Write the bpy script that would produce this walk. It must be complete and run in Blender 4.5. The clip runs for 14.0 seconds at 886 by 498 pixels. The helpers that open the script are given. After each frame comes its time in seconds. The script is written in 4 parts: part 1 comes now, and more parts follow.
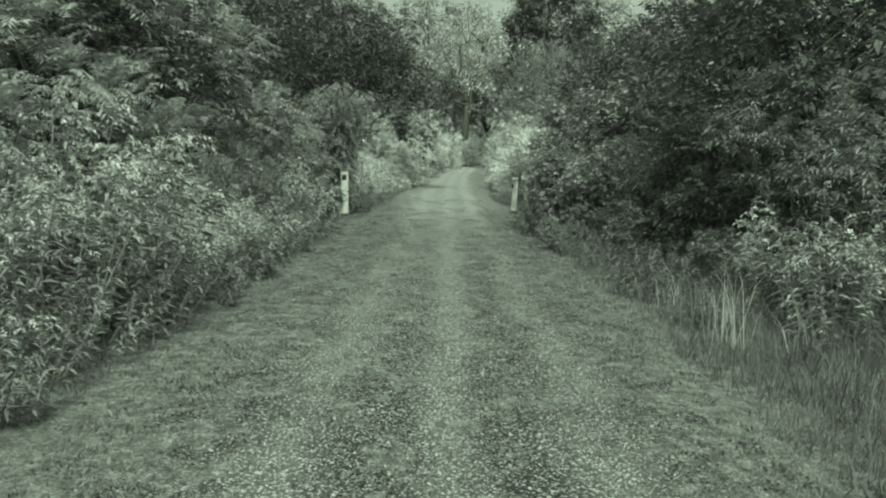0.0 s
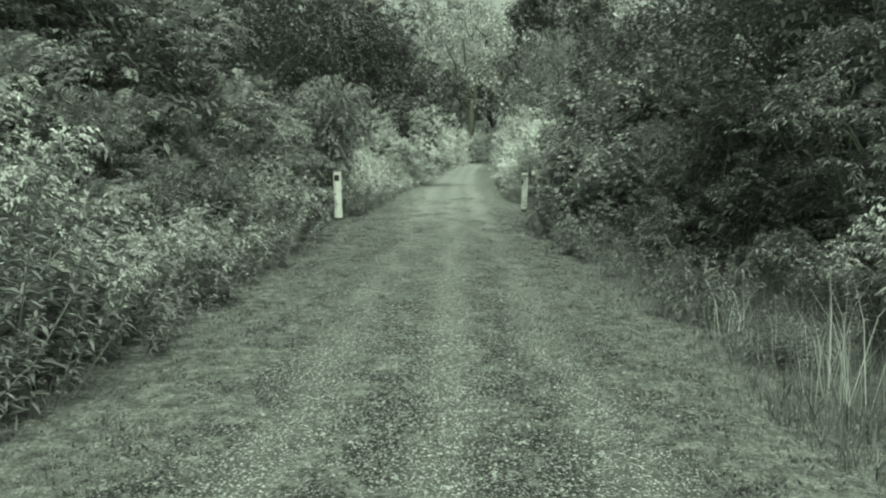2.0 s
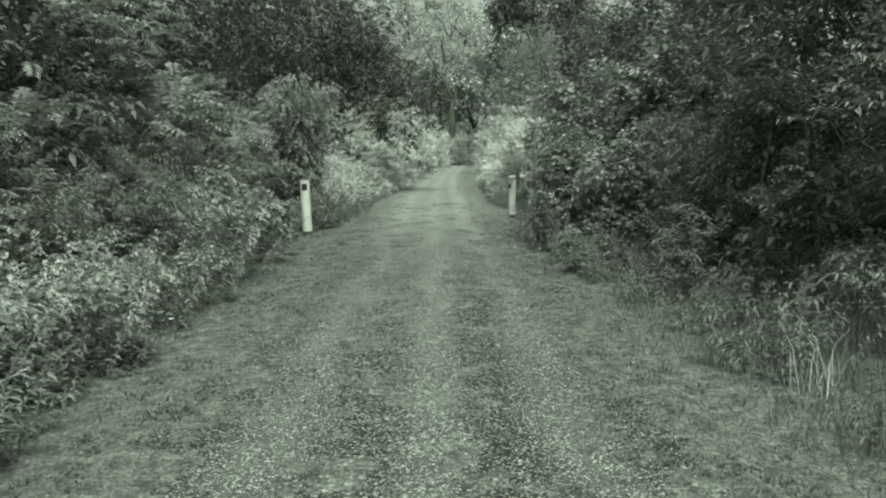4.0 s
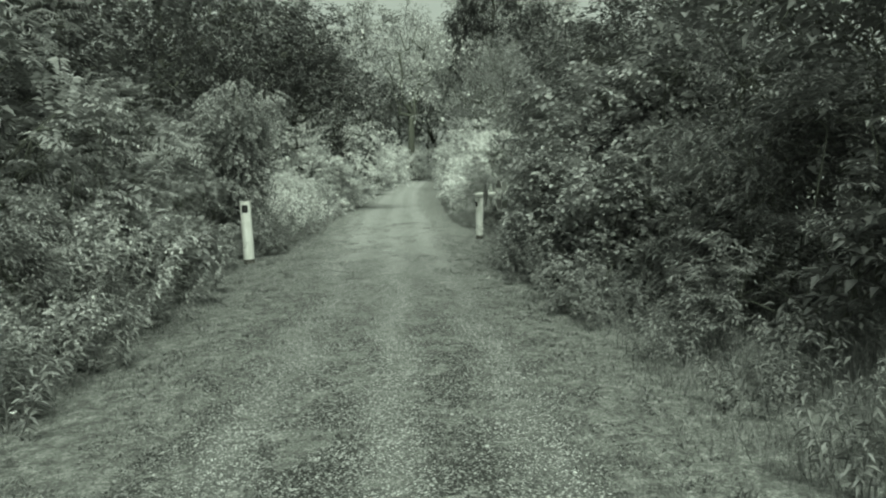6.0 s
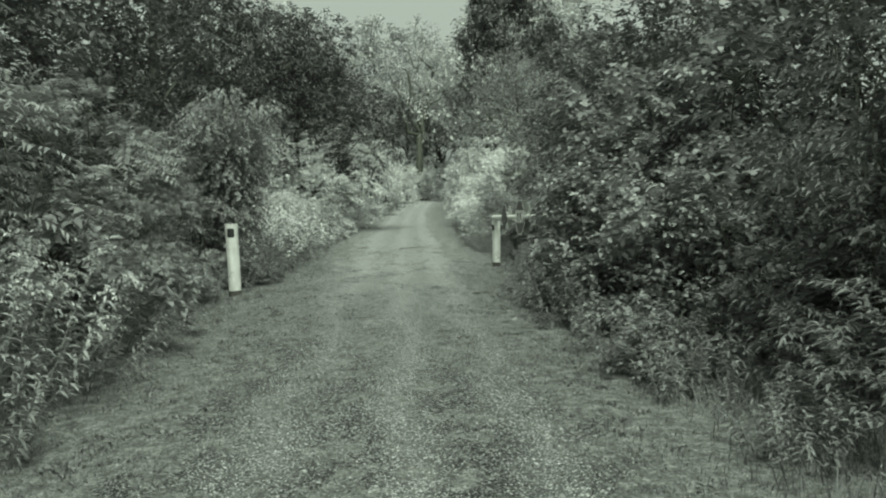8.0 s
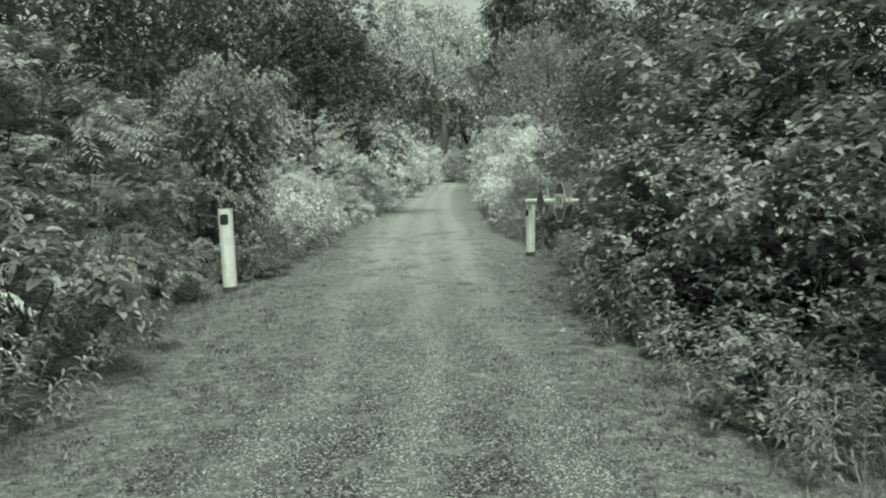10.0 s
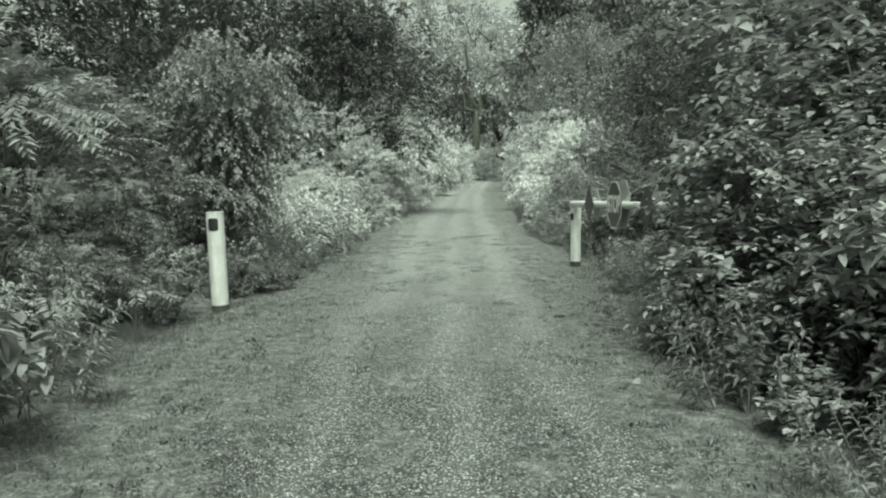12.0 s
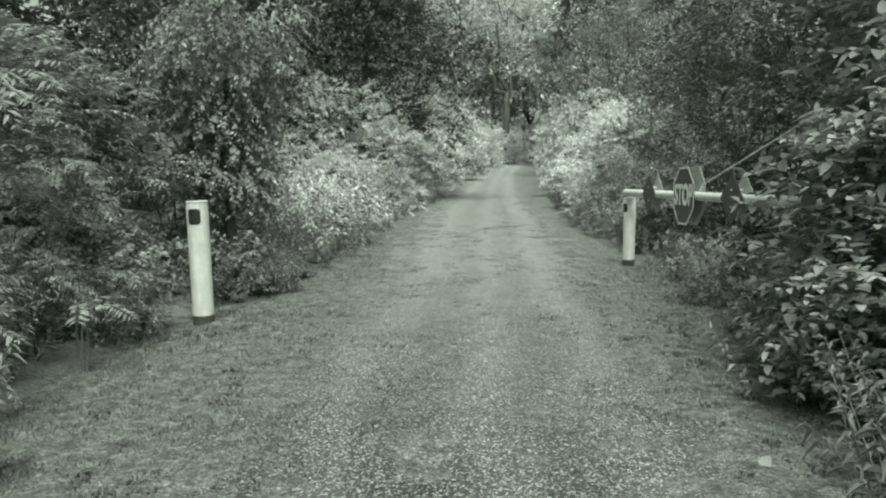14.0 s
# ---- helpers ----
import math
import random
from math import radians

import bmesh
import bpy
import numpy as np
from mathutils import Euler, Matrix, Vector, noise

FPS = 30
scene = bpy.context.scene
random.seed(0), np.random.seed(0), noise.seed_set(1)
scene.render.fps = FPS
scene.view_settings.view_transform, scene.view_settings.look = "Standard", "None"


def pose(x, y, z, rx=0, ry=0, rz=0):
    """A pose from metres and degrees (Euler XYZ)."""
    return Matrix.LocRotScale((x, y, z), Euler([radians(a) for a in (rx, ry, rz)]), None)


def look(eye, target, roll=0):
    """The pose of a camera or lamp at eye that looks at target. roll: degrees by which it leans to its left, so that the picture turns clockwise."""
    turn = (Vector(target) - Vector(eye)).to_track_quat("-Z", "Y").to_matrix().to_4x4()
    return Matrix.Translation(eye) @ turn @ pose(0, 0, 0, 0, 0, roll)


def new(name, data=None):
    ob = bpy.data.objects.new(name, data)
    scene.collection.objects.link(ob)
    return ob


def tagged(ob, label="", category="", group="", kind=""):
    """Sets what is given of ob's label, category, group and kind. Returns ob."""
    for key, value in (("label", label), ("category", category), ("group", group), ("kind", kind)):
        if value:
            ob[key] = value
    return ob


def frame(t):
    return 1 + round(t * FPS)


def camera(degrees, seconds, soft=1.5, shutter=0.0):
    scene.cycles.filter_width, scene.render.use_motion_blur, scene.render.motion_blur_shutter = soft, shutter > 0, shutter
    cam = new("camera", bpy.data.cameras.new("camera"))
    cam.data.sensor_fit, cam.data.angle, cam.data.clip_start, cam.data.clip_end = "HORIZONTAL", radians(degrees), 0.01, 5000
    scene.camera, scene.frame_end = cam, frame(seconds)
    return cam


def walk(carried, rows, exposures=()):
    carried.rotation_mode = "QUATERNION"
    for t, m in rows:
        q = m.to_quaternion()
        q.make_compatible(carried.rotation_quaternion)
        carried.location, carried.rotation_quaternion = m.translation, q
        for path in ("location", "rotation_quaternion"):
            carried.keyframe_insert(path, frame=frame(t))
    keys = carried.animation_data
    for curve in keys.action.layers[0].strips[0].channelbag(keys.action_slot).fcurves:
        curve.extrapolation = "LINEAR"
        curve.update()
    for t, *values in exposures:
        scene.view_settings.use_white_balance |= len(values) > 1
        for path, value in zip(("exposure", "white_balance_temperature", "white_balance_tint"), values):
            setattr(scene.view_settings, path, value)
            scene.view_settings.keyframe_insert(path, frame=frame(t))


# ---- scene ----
cam = camera(59.9, 14.0, soft=2.15)
METRES, EYE, TILT, LEAN, TURN = 13.3, 1.5, 0.0, 0.0, 0.0
ROWS = [
    (0.0, 0.0, 0.0, 0.0, 0.24, -5.63, -2.43),
    (0.5, 0.0012, 0.0322, -0.0008, 0.26, -6.3, -1.28),
    (1.0, 0.0038, 0.068, 0.0007, 0.09, -6.02, -0.65),
    (1.5, 0.0037, 0.1044, 0.0013, -0.2, -5.28, -0.51),
    (2.0, 0.0081, 0.1438, -0.0002, 0.78, -5.83, -0.85),
    (4.5, 0.0114, 0.3203, 0.0051, -0.7, -5.64, 0.84),
    (5.0, 0.0121, 0.3573, 0.0062, -0.6, -5.7, 0.24),
    (5.5, 0.0109, 0.3922, 0.0078, -3.95, -5.71, 0.01),
    (6.0, 0.0111, 0.4311, 0.0085, -3.53, -4.59, 1.16),
    (6.5, 0.0102, 0.4656, 0.01, -3.69, -4.15, 1.72),
    (7.0, 0.0102, 0.5005, 0.0112, -3.36, -3.78, 1.66),
    (7.5, 0.0123, 0.5408, 0.0128, -1.81, -2.57, 1.2),
    (8.0, 0.0099, 0.576, 0.0114, -2.99, -3.11, 0.84),
    (8.5, 0.0104, 0.612, 0.0113, -1.75, -3.3, 1.07),
    (11.0, 0.014, 0.7915, 0.0152, -0.62, -4.98, 0.33),
    (11.5, 0.0148, 0.8293, 0.0162, 1.23, -4.51, 0.06),
    (12.0, 0.0134, 0.8631, 0.015, 1.14, -4.58, 0.36),
    (12.5, 0.0146, 0.8966, 0.014, 2.84, -4.14, 0.74),
    (13.0, 0.0119, 0.9289, 0.0159, 3.96, -4.05, 0.13),
    (13.5, 0.0067, 0.9621, 0.0181, 2.91, -4.75, 0.37),
    (14.0, 0.0053, 0.998, 0.0165, 3.22, -5.79, -0.15),
]
walk(cam, [(t, pose(0, 0, EYE, TILT, LEAN, TURN) @ pose(METRES * x, METRES * y, METRES * z, 90 + pitch, roll, yaw)) for t, x, y, z, yaw, pitch, roll in ROWS],
     exposures=[(0.0, 0.10, 6850, -29), (5.0, 0.18, 6720, -22), (7.5, 0.08, 6680, -18), (11.0, 0.33, 6600, -17), (14.0, 0.30, 6600, -14)])

# ---- light ----
world = bpy.data.worlds.new("overcast_sky")
scene.world = world
world.use_nodes = True
wn = world.node_tree.nodes
wl = world.node_tree.links
SUN_ELEV, SUN_TURN = 61.0, 172.0
sky = wn.new("ShaderNodeTexSky")
sky.sky_type, sky.sun_disc = "NISHITA", False
sky.sun_elevation, sky.sun_rotation = radians(SUN_ELEV), radians(SUN_TURN)
sky.air_density, sky.dust_density = 1.6, 4.0
grey = wn.new("ShaderNodeHueSaturation")
grey.inputs["Saturation"].default_value = 0.02
wl.new(sky.outputs[0], grey.inputs["Color"])
wl.new(grey.outputs[0], wn["Background"].inputs["Color"])
wn["Background"].inputs["Strength"].default_value = 0.11
sun = new("sun", bpy.data.lights.new("sun", "SUN"))
sun.data.energy, sun.data.angle, sun.data.color = 3.9, radians(28), (1.0, 0.99, 0.975)
az, el = radians(SUN_TURN), radians(SUN_ELEV)
sun.matrix_world = look((math.sin(az) * math.cos(el) * 50, math.cos(az) * math.cos(el) * 50, math.sin(el) * 50), (0, 0, 0))


# ---- materials ----
def material(name, rough=0.8, metal=0.0, spec=0.5):
    m = bpy.data.materials.new(name)
    m.use_nodes = True
    b = m.node_tree.nodes["Principled BSDF"]
    b.inputs["Roughness"].default_value = rough
    b.inputs["Metallic"].default_value = metal
    b.inputs["Specular IOR Level"].default_value = spec
    return m, m.node_tree.nodes, m.node_tree.links, b


def ramp(n, l, source, stops):
    r = n.new("ShaderNodeValToRGB")
    while len(r.color_ramp.elements) < len(stops):
        r.color_ramp.elements.new(0.5)
    for e, (p, c) in zip(r.color_ramp.elements, stops):
        e.position, e.color = p, (*c, 1)
    l.new(source, r.inputs[0])
    return r.outputs[0]


def noise_tex(n, l, scale, detail=4.0, coord=None, rough=0.55):
    t = n.new("ShaderNodeTexNoise")
    t.inputs["Scale"].default_value, t.inputs["Detail"].default_value, t.inputs["Roughness"].default_value = scale, detail, rough
    if coord is not None:
        l.new(coord, t.inputs["Vector"])
    return t.outputs["Fac"]


def blend(n, l, fac, a, b, how="MIX"):
    m = n.new("ShaderNodeMix")
    m.data_type, m.blend_type = "RGBA", how
    for socket, v in ((m.inputs[0], fac), (m.inputs[6], a), (m.inputs[7], b)):
        if isinstance(v, (int, float)):
            socket.default_value = v
        elif isinstance(v, tuple):
            socket.default_value = (*v, 1)
        else:
            l.new(v, socket)
    return m.outputs[2]


def maths(n, l, how, a, b):
    m = n.new("ShaderNodeMath")
    m.operation = how
    for socket, v in zip(m.inputs, (a, b)):
        if isinstance(v, (int, float)):
            socket.default_value = v
        else:
            l.new(v, socket)
    return m.outputs[0]


def bump(n, l, b, height, strength, distance):
    k = n.new("ShaderNodeBump")
    k.inputs["Strength"].default_value, k.inputs["Distance"].default_value = strength, distance
    l.new(height, k.inputs["Height"])
    l.new(k.outputs[0], b.inputs["Normal"])


def leaf_material(name, tone, spread=0.28, through_light=0.3, rough=0.6):
    """Leaves of one grey-green, each a little lighter or darker, in lighter and darker sprays."""
    m, n, l, b = material(name, rough, spec=0.16)
    geo = n.new("ShaderNodeNewGeometry")
    own = ramp(n, l, geo.outputs["Random Per Island"], [(0.0, (tone * (1 - spread),) * 3), (0.6, (tone * 0.99, tone, tone * 0.97)), (1.0, (tone * (1 + spread * 1.3),) * 3)])
    info = n.new("ShaderNodeObjectInfo")
    patch = noise_tex(n, l, 1.1, 3, geo.outputs["Position"])
    spray = noise_tex(n, l, 4.5, 2, geo.outputs["Position"])
    f = maths(n, l, "ADD", maths(n, l, "MULTIPLY", patch, 0.55), maths(n, l, "MULTIPLY", spray, 0.30))
    f = maths(n, l, "ADD", f, maths(n, l, "MULTIPLY", info.outputs["Random"], 0.15))
    shade = ramp(n, l, f, [(0.34, (0.62, 0.62, 0.62)), (0.66, (1.36, 1.36, 1.36))])
    col = blend(n, l, 1.0, own, shade, "MULTIPLY")
    l.new(col, b.inputs["Base Color"])
    tr = n.new("ShaderNodeBsdfTranslucent")
    l.new(col, tr.inputs["Color"])
    mix = n.new("ShaderNodeMixShader")
    mix.inputs[0].default_value = through_light
    l.new(b.outputs[0], mix.inputs[1])
    l.new(tr.outputs[0], mix.inputs[2])
    l.new(mix.outputs[0], n["Material Output"].inputs["Surface"])
    return m


LEAF_PALE = leaf_material("pale_herb_leaf", 0.28, 0.25, 0.22)
# raised tone: open-sky light on the far shrubs is in this colour
LEAF_LIT = leaf_material("lit_shrub_leaf", 0.66, 0.14, 0.38)
LEAF_MID = leaf_material("shrub_leaf", 0.225, 0.30, 0.28)
LEAF_BROAD = leaf_material("broad_vine_leaf", 0.29, 0.24, 0.28, 0.5)
LEAF_DARK = leaf_material("dark_tree_and_shade_leaf", 0.112, 0.28, 0.22)
# aerial haze over the far trees, put into a paler leaf colour
LEAF_HAZED = leaf_material("hazed_distant_leaf", 0.46, 0.10, 0.25)
PLUME = leaf_material("flower_plume", 0.49, 0.25, 0.3, 0.8)
# same plume, brightened in colour to look lit behind the post
PLUME_LIT = leaf_material("lit_flower_plume", 0.74, 0.15, 0.35, 0.8)
PETAL = leaf_material("white_petal", 0.68, 0.1, 0.3, 0.7)
GRASS = leaf_material("grass_blade", 0.150, 0.40, 0.3)
# bush leaf, likewise brightened in colour to look lit
LEAF_LIT_GREY = leaf_material("lit_grey_bush_leaf", 0.50, 0.18, 0.3)
DRY = leaf_material("dry_grass", 0.46, 0.25, 0.25, 0.7)


def bark_material():
    m, n, l, b = material("bark", 0.9, spec=0.2)
    geo = n.new("ShaderNodeNewGeometry")
    stretch = n.new("ShaderNodeMapping")
    stretch.inputs["Scale"].default_value = (1, 1, 0.18)
    l.new(geo.outputs["Position"], stretch.inputs["Vector"])
    f = noise_tex(n, l, 14, 6, stretch.outputs[0], 0.65)
    g = noise_tex(n, l, 1.3, 3, geo.outputs["Position"])
    l.new(blend(n, l, g, ramp(n, l, f, [(0.3, (0.035, 0.035, 0.03)), (0.7, (0.14, 0.135, 0.12))]), (0.09, 0.1, 0.08)), b.inputs["Base Color"])
    bump(n, l, b, f, 0.7, 0.03)
    return m


def road_material():
    m, n, l, b = material("worn_gravel", 0.92, spec=0.2)
    uv = n.new("ShaderNodeUVMap")
    sep = n.new("ShaderNodeSeparateXYZ")
    l.new(uv.outputs[0], sep.inputs[0])
    u = sep.outputs[0]
    co = uv.outputs[0]
    cells = []
    for scale in (62, 110, 190):
        v = n.new("ShaderNodeTexVoronoi")
        v.inputs["Scale"].default_value = scale
        wob = n.new("ShaderNodeTexNoise")
        wob.inputs["Scale"].default_value, wob.inputs["Detail"].default_value = scale * 0.6, 3
        l.new(co, wob.inputs["Vector"])
        shift = n.new("ShaderNodeMix")
        shift.data_type, shift.blend_type = "RGBA", "LINEAR_LIGHT"
        shift.inputs[0].default_value = 0.8 / scale
        l.new(co, shift.inputs[6])
        l.new(wob.outputs["Color"], shift.inputs[7])
        l.new(shift.outputs[2], v.inputs["Vector"])
        cells.append(v)
    big = ramp(n, l, cells[0].outputs["Color"], [(0.15, (0.035, 0.036, 0.035)), (0.5, (0.200, 0.203, 0.198)), (0.72, (0.560, 0.566, 0.556)), (0.92, (0.880, 0.882, 0.876))])
    mid = ramp(n, l, cells[1].outputs["Color"], [(0.15, (0.084, 0.085, 0.084)), (0.5, (0.260, 0.263, 0.256)), (0.95, (0.691, 0.702, 0.684))])
    small = ramp(n, l, cells[2].outputs["Color"], [(0.1, (0.119, 0.120, 0.118)), (0.9, (0.463, 0.470, 0.458))])
    stone = blend(n, l, 0.36, big, mid)
    stone = blend(n, l, 0.14, stone, small)
    # shadow between the stones, darkened into the colour
    gap_shade = ramp(n, l, cells[0].outputs["Distance"], [(0.26, (1, 1, 1)), (0.50, (0.06, 0.06, 0.057))])
    stone = blend(n, l, 0.92, stone, gap_shade, "MULTIPLY")
    stone = blend(n, l, 1.0, stone, (1.08, 1.08, 1.08), "MULTIPLY")
    # wheel tracks ground to pale dust
    warp = maths(n, l, "MULTIPLY", maths(n, l, "SUBTRACT", noise_tex(n, l, 0.35, 3, co), 0.5), 0.9)
    uu = maths(n, l, "ADD", u, warp)
    band = None
    for centre, half in ((-0.80, 0.36), (0.10, 0.28), (0.95, 0.34)):
        d = maths(n, l, "DIVIDE", maths(n, l, "ABSOLUTE", maths(n, l, "SUBTRACT", uu, centre), 0), half)
        k = ramp(n, l, d, [(0.2, (1, 1, 1)), (1.0, (0, 0, 0))])
        band = k if band is None else blend(n, l, 1.0, band, k, "ADD")
    dust = ramp(n, l, noise_tex(n, l, 5.5, 8, co, 0.7), [(0.3, (0.205, 0.208, 0.203)), (0.72, (0.490, 0.497, 0.485))])
    # paler, smoother from the gate onwards: grazing-angle brightness put into the colour
    far_pale = maths(n, l, "ADD", sep.outputs[1], maths(n, l, "MULTIPLY", noise_tex(n, l, 0.5, 4, co, 0.6), 6.0))
    far_pale = ramp(n, l, maths(n, l, "DIVIDE", far_pale, 40.0), [(0.42, (0, 0, 0)), (0.70, (1, 1, 1))])
    dust = blend(n, l, maths(n, l, "MULTIPLY", far_pale, 0.5), dust, (0.43, 0.435, 0.425))
    # track dust, or the painted far paling where that is stronger
    dusty = maths(n, l, "MAXIMUM", maths(n, l, "MULTIPLY", band, 0.15), maths(n, l, "MULTIPLY", far_pale, 0.5))
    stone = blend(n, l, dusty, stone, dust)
    worn = maths(n, l, "SUBTRACT", 1.0, maths(n, l, "MULTIPLY", far_pale, 0.7))
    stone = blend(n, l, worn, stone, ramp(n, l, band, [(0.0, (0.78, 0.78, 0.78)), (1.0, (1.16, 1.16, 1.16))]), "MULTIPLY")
    # low weeds and moss between the tracks and at the edges
    edge = ramp(n, l, maths(n, l, "DIVIDE", maths(n, l, "ABSOLUTE", uu, 0), 1.95), [(0.5, (0, 0, 0)), (1.0, (1, 1, 1))])
    stretch = n.new("ShaderNodeMapping")
    stretch.inputs["Scale"].default_value = (1.0, 0.7, 1)
    l.new(co, stretch.inputs["Vector"])
    broad = noise_tex(n, l, 2.6, 5, stretch.outputs[0], 0.65)
    shred = noise_tex(n, l, 15, 9, stretch.outputs[0], 0.8)
    weed = maths(n, l, "ADD", maths(n, l, "MULTIPLY", broad, 0.56), maths(n, l, "MULTIPLY", shred, 0.44))
    weed = maths(n, l, "ADD", weed, maths(n, l, "MULTIPLY", edge, 0.12))
    weed = maths(n, l, "SUBTRACT", weed, maths(n, l, "MULTIPLY", band, 0.04))
    weed = maths(n, l, "SUBTRACT", weed, maths(n, l, "MULTIPLY", far_pale, 0.026))
    mask = ramp(n, l, weed, [(0.506, (0, 0, 0)), (0.532, (1, 1, 1))])
    moss = ramp(n, l, noise_tex(n, l, 34, 8, co, 0.9), [(0.34, (0.020, 0.021, 0.019)), (0.50, (0.115, 0.117, 0.112)), (0.66, (0.360, 0.365, 0.352))])
    # turf in lighter and darker patches, with bare dusty spots
    tufts = ramp(n, l, noise_tex(n, l, 7.5, 6, co, 0.7), [(0.36, (0.55, 0.55, 0.55)), (0.5, (1.1, 1.1, 1.1)), (0.66, (1.9, 1.9, 1.9))])
    moss = blend(n, l, 1.0, moss, tufts, "MULTIPLY")
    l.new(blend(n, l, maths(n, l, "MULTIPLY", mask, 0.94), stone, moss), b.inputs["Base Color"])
    h = blend(n, l, 0.45, cells[0].outputs["Distance"], cells[1].outputs["Distance"])
    bump(n, l, b, h, 1.0, -0.02)
    return m


def ground_material():
    m, n, l, b = material("verge_soil_and_grass", 0.95, spec=0.15)
    geo = n.new("ShaderNodeNewGeometry")
    p = geo.outputs["Position"]
    fine = noise_tex(n, l, 34, 6, p, 0.7)
    wide = noise_tex(n, l, 1.2, 5, p)
    turf = ramp(n, l, fine, [(0.3, (0.080, 0.081, 0.078)), (0.7, (0.280, 0.284, 0.277))])
    litter = ramp(n, l, fine, [(0.3, (0.073, 0.075, 0.073)), (0.7, (0.230, 0.233, 0.227))])
    l.new(blend(n, l, ramp(n, l, wide, [(0.42, (0, 0, 0)), (0.6, (1, 1, 1))]), turf, litter), b.inputs["Base Color"])
    bump(n, l, b, fine, 0.8, 0.03)
    return m


def stone_material():
    m, n, l, b = material("loose_stone", 0.85, spec=0.3)
    geo = n.new("ShaderNodeNewGeometry")
    tone = ramp(n, l, geo.outputs["Random Per Island"], [(0.0, (0.078, 0.079, 0.077)), (0.6, (0.199, 0.202, 0.197)), (1.0, (0.370, 0.376, 0.366))])
    l.new(blend(n, l, 0.4, tone, ramp(n, l, noise_tex(n, l, 90, 4, geo.outputs["Position"]), [(0.3, (0.187, 0.190, 0.185)), (0.7, (0.393, 0.399, 0.389))])), b.inputs["Base Color"])
    return m


def paint_material(name, clean, dirty, rough=0.45):
    m, n, l, b = material(name, rough)
    geo = n.new("ShaderNodeNewGeometry")
    p = geo.outputs["Position"]
    stain = noise_tex(n, l, 7, 6, p, 0.7)
    streak = n.new("ShaderNodeMapping")
    streak.inputs["Scale"].default_value = (1, 1, 0.1)
    l.new(p, streak.inputs["Vector"])
    run = noise_tex(n, l, 26, 5, streak.outputs[0], 0.6)
    f = maths(n, l, "MULTIPLY", maths(n, l, "ADD", stain, run), 0.5)
    l.new(ramp(n, l, f, [(0.40, clean), (0.72, dirty)]), b.inputs["Base Color"])
    bump(n, l, b, stain, 0.12, 0.004)
    return m


def plain(name, colour, rough=0.6, metal=0.0):
    m, n, l, b = material(name, rough, metal)
    geo = n.new("ShaderNodeNewGeometry")
    f = noise_tex(n, l, 22, 5, geo.outputs["Position"], 0.65)
    l.new(ramp(n, l, f, [(0.3, tuple(c * 0.78 for c in colour)), (0.75, tuple(min(1, c * 1.12) for c in colour))]), b.inputs["Base Color"])
    return m


BARK, ROAD, GROUND, STONE = bark_material(), road_material(), ground_material(), stone_material()
WHITE = paint_material("weathered_white_paint", (0.66, 0.66, 0.64), (0.42, 0.42, 0.39))
RUST = plain("bare_footing", (0.06, 0.056, 0.05), 0.9)
BLACK = plain("dark_recess", (0.012, 0.012, 0.012), 0.7)
SIGN_RED = plain("faded_sign_face", (0.075, 0.07, 0.068), 0.45)
SIGN_GREY = plain("dark_panel", (0.075, 0.075, 0.072), 0.5)
SIGN_BACK = plain("bare_aluminium", (0.52, 0.53, 0.50), 0.55, 0.1)
SIGN_WHITE = plain("sign_white", (0.8, 0.8, 0.77), 0.45)
STEEL = plain("galvanised_cable", (0.68, 0.69, 0.67), 0.5, 0.1)


# ---- mesh helpers ----
def part(name, bm, mat, parent=None, label=""):
    me = bpy.data.meshes.new(name)
    bm.to_mesh(me)
    bm.free()
    me.materials.append(mat)
    ob = new(name, me)
    ob.parent = parent
    return tagged(ob, label)


def raw_mesh(name, verts, faces, mat):
    """A mesh from arrays: verts (n, 3), faces (m, k) with k corners each."""
    me = bpy.data.meshes.new(name)
    m, k = faces.shape
    me.vertices.add(len(verts))
    me.vertices.foreach_set("co", np.ascontiguousarray(verts, dtype=np.float32).ravel())
    me.loops.add(m * k)
    me.loops.foreach_set("vertex_index", np.ascontiguousarray(faces, dtype=np.int32).ravel())
    me.polygons.add(m)
    me.polygons.foreach_set("loop_start", np.arange(0, m * k, k, dtype=np.int32))
    me.update(calc_edges=True)
    me.materials.append(mat)
    return me


def unit(a):
    return a / np.maximum(np.linalg.norm(a, axis=-1, keepdims=True), 1e-9)


def ground_z(x, y):
    """Height of the land: a gentle rise along the track, a shallow bank at the sides."""
    x, y = np.asarray(x, float), np.asarray(y, float)
    rise = 0.012 * y + 0.010 * np.maximum(0, y - 25) + 0.012 * np.maximum(0, y - 55)
    top = 0.012 * 115 + 0.010 * 90 + 0.012 * 60
    rise = np.where(y > 115, top, rise)
    rise = np.where(y < -60, -0.72, rise)
    return rise


def road_x(y):
    y = np.asarray(y, float)
    return 0.00062 * np.maximum(0, y - 32) ** 2


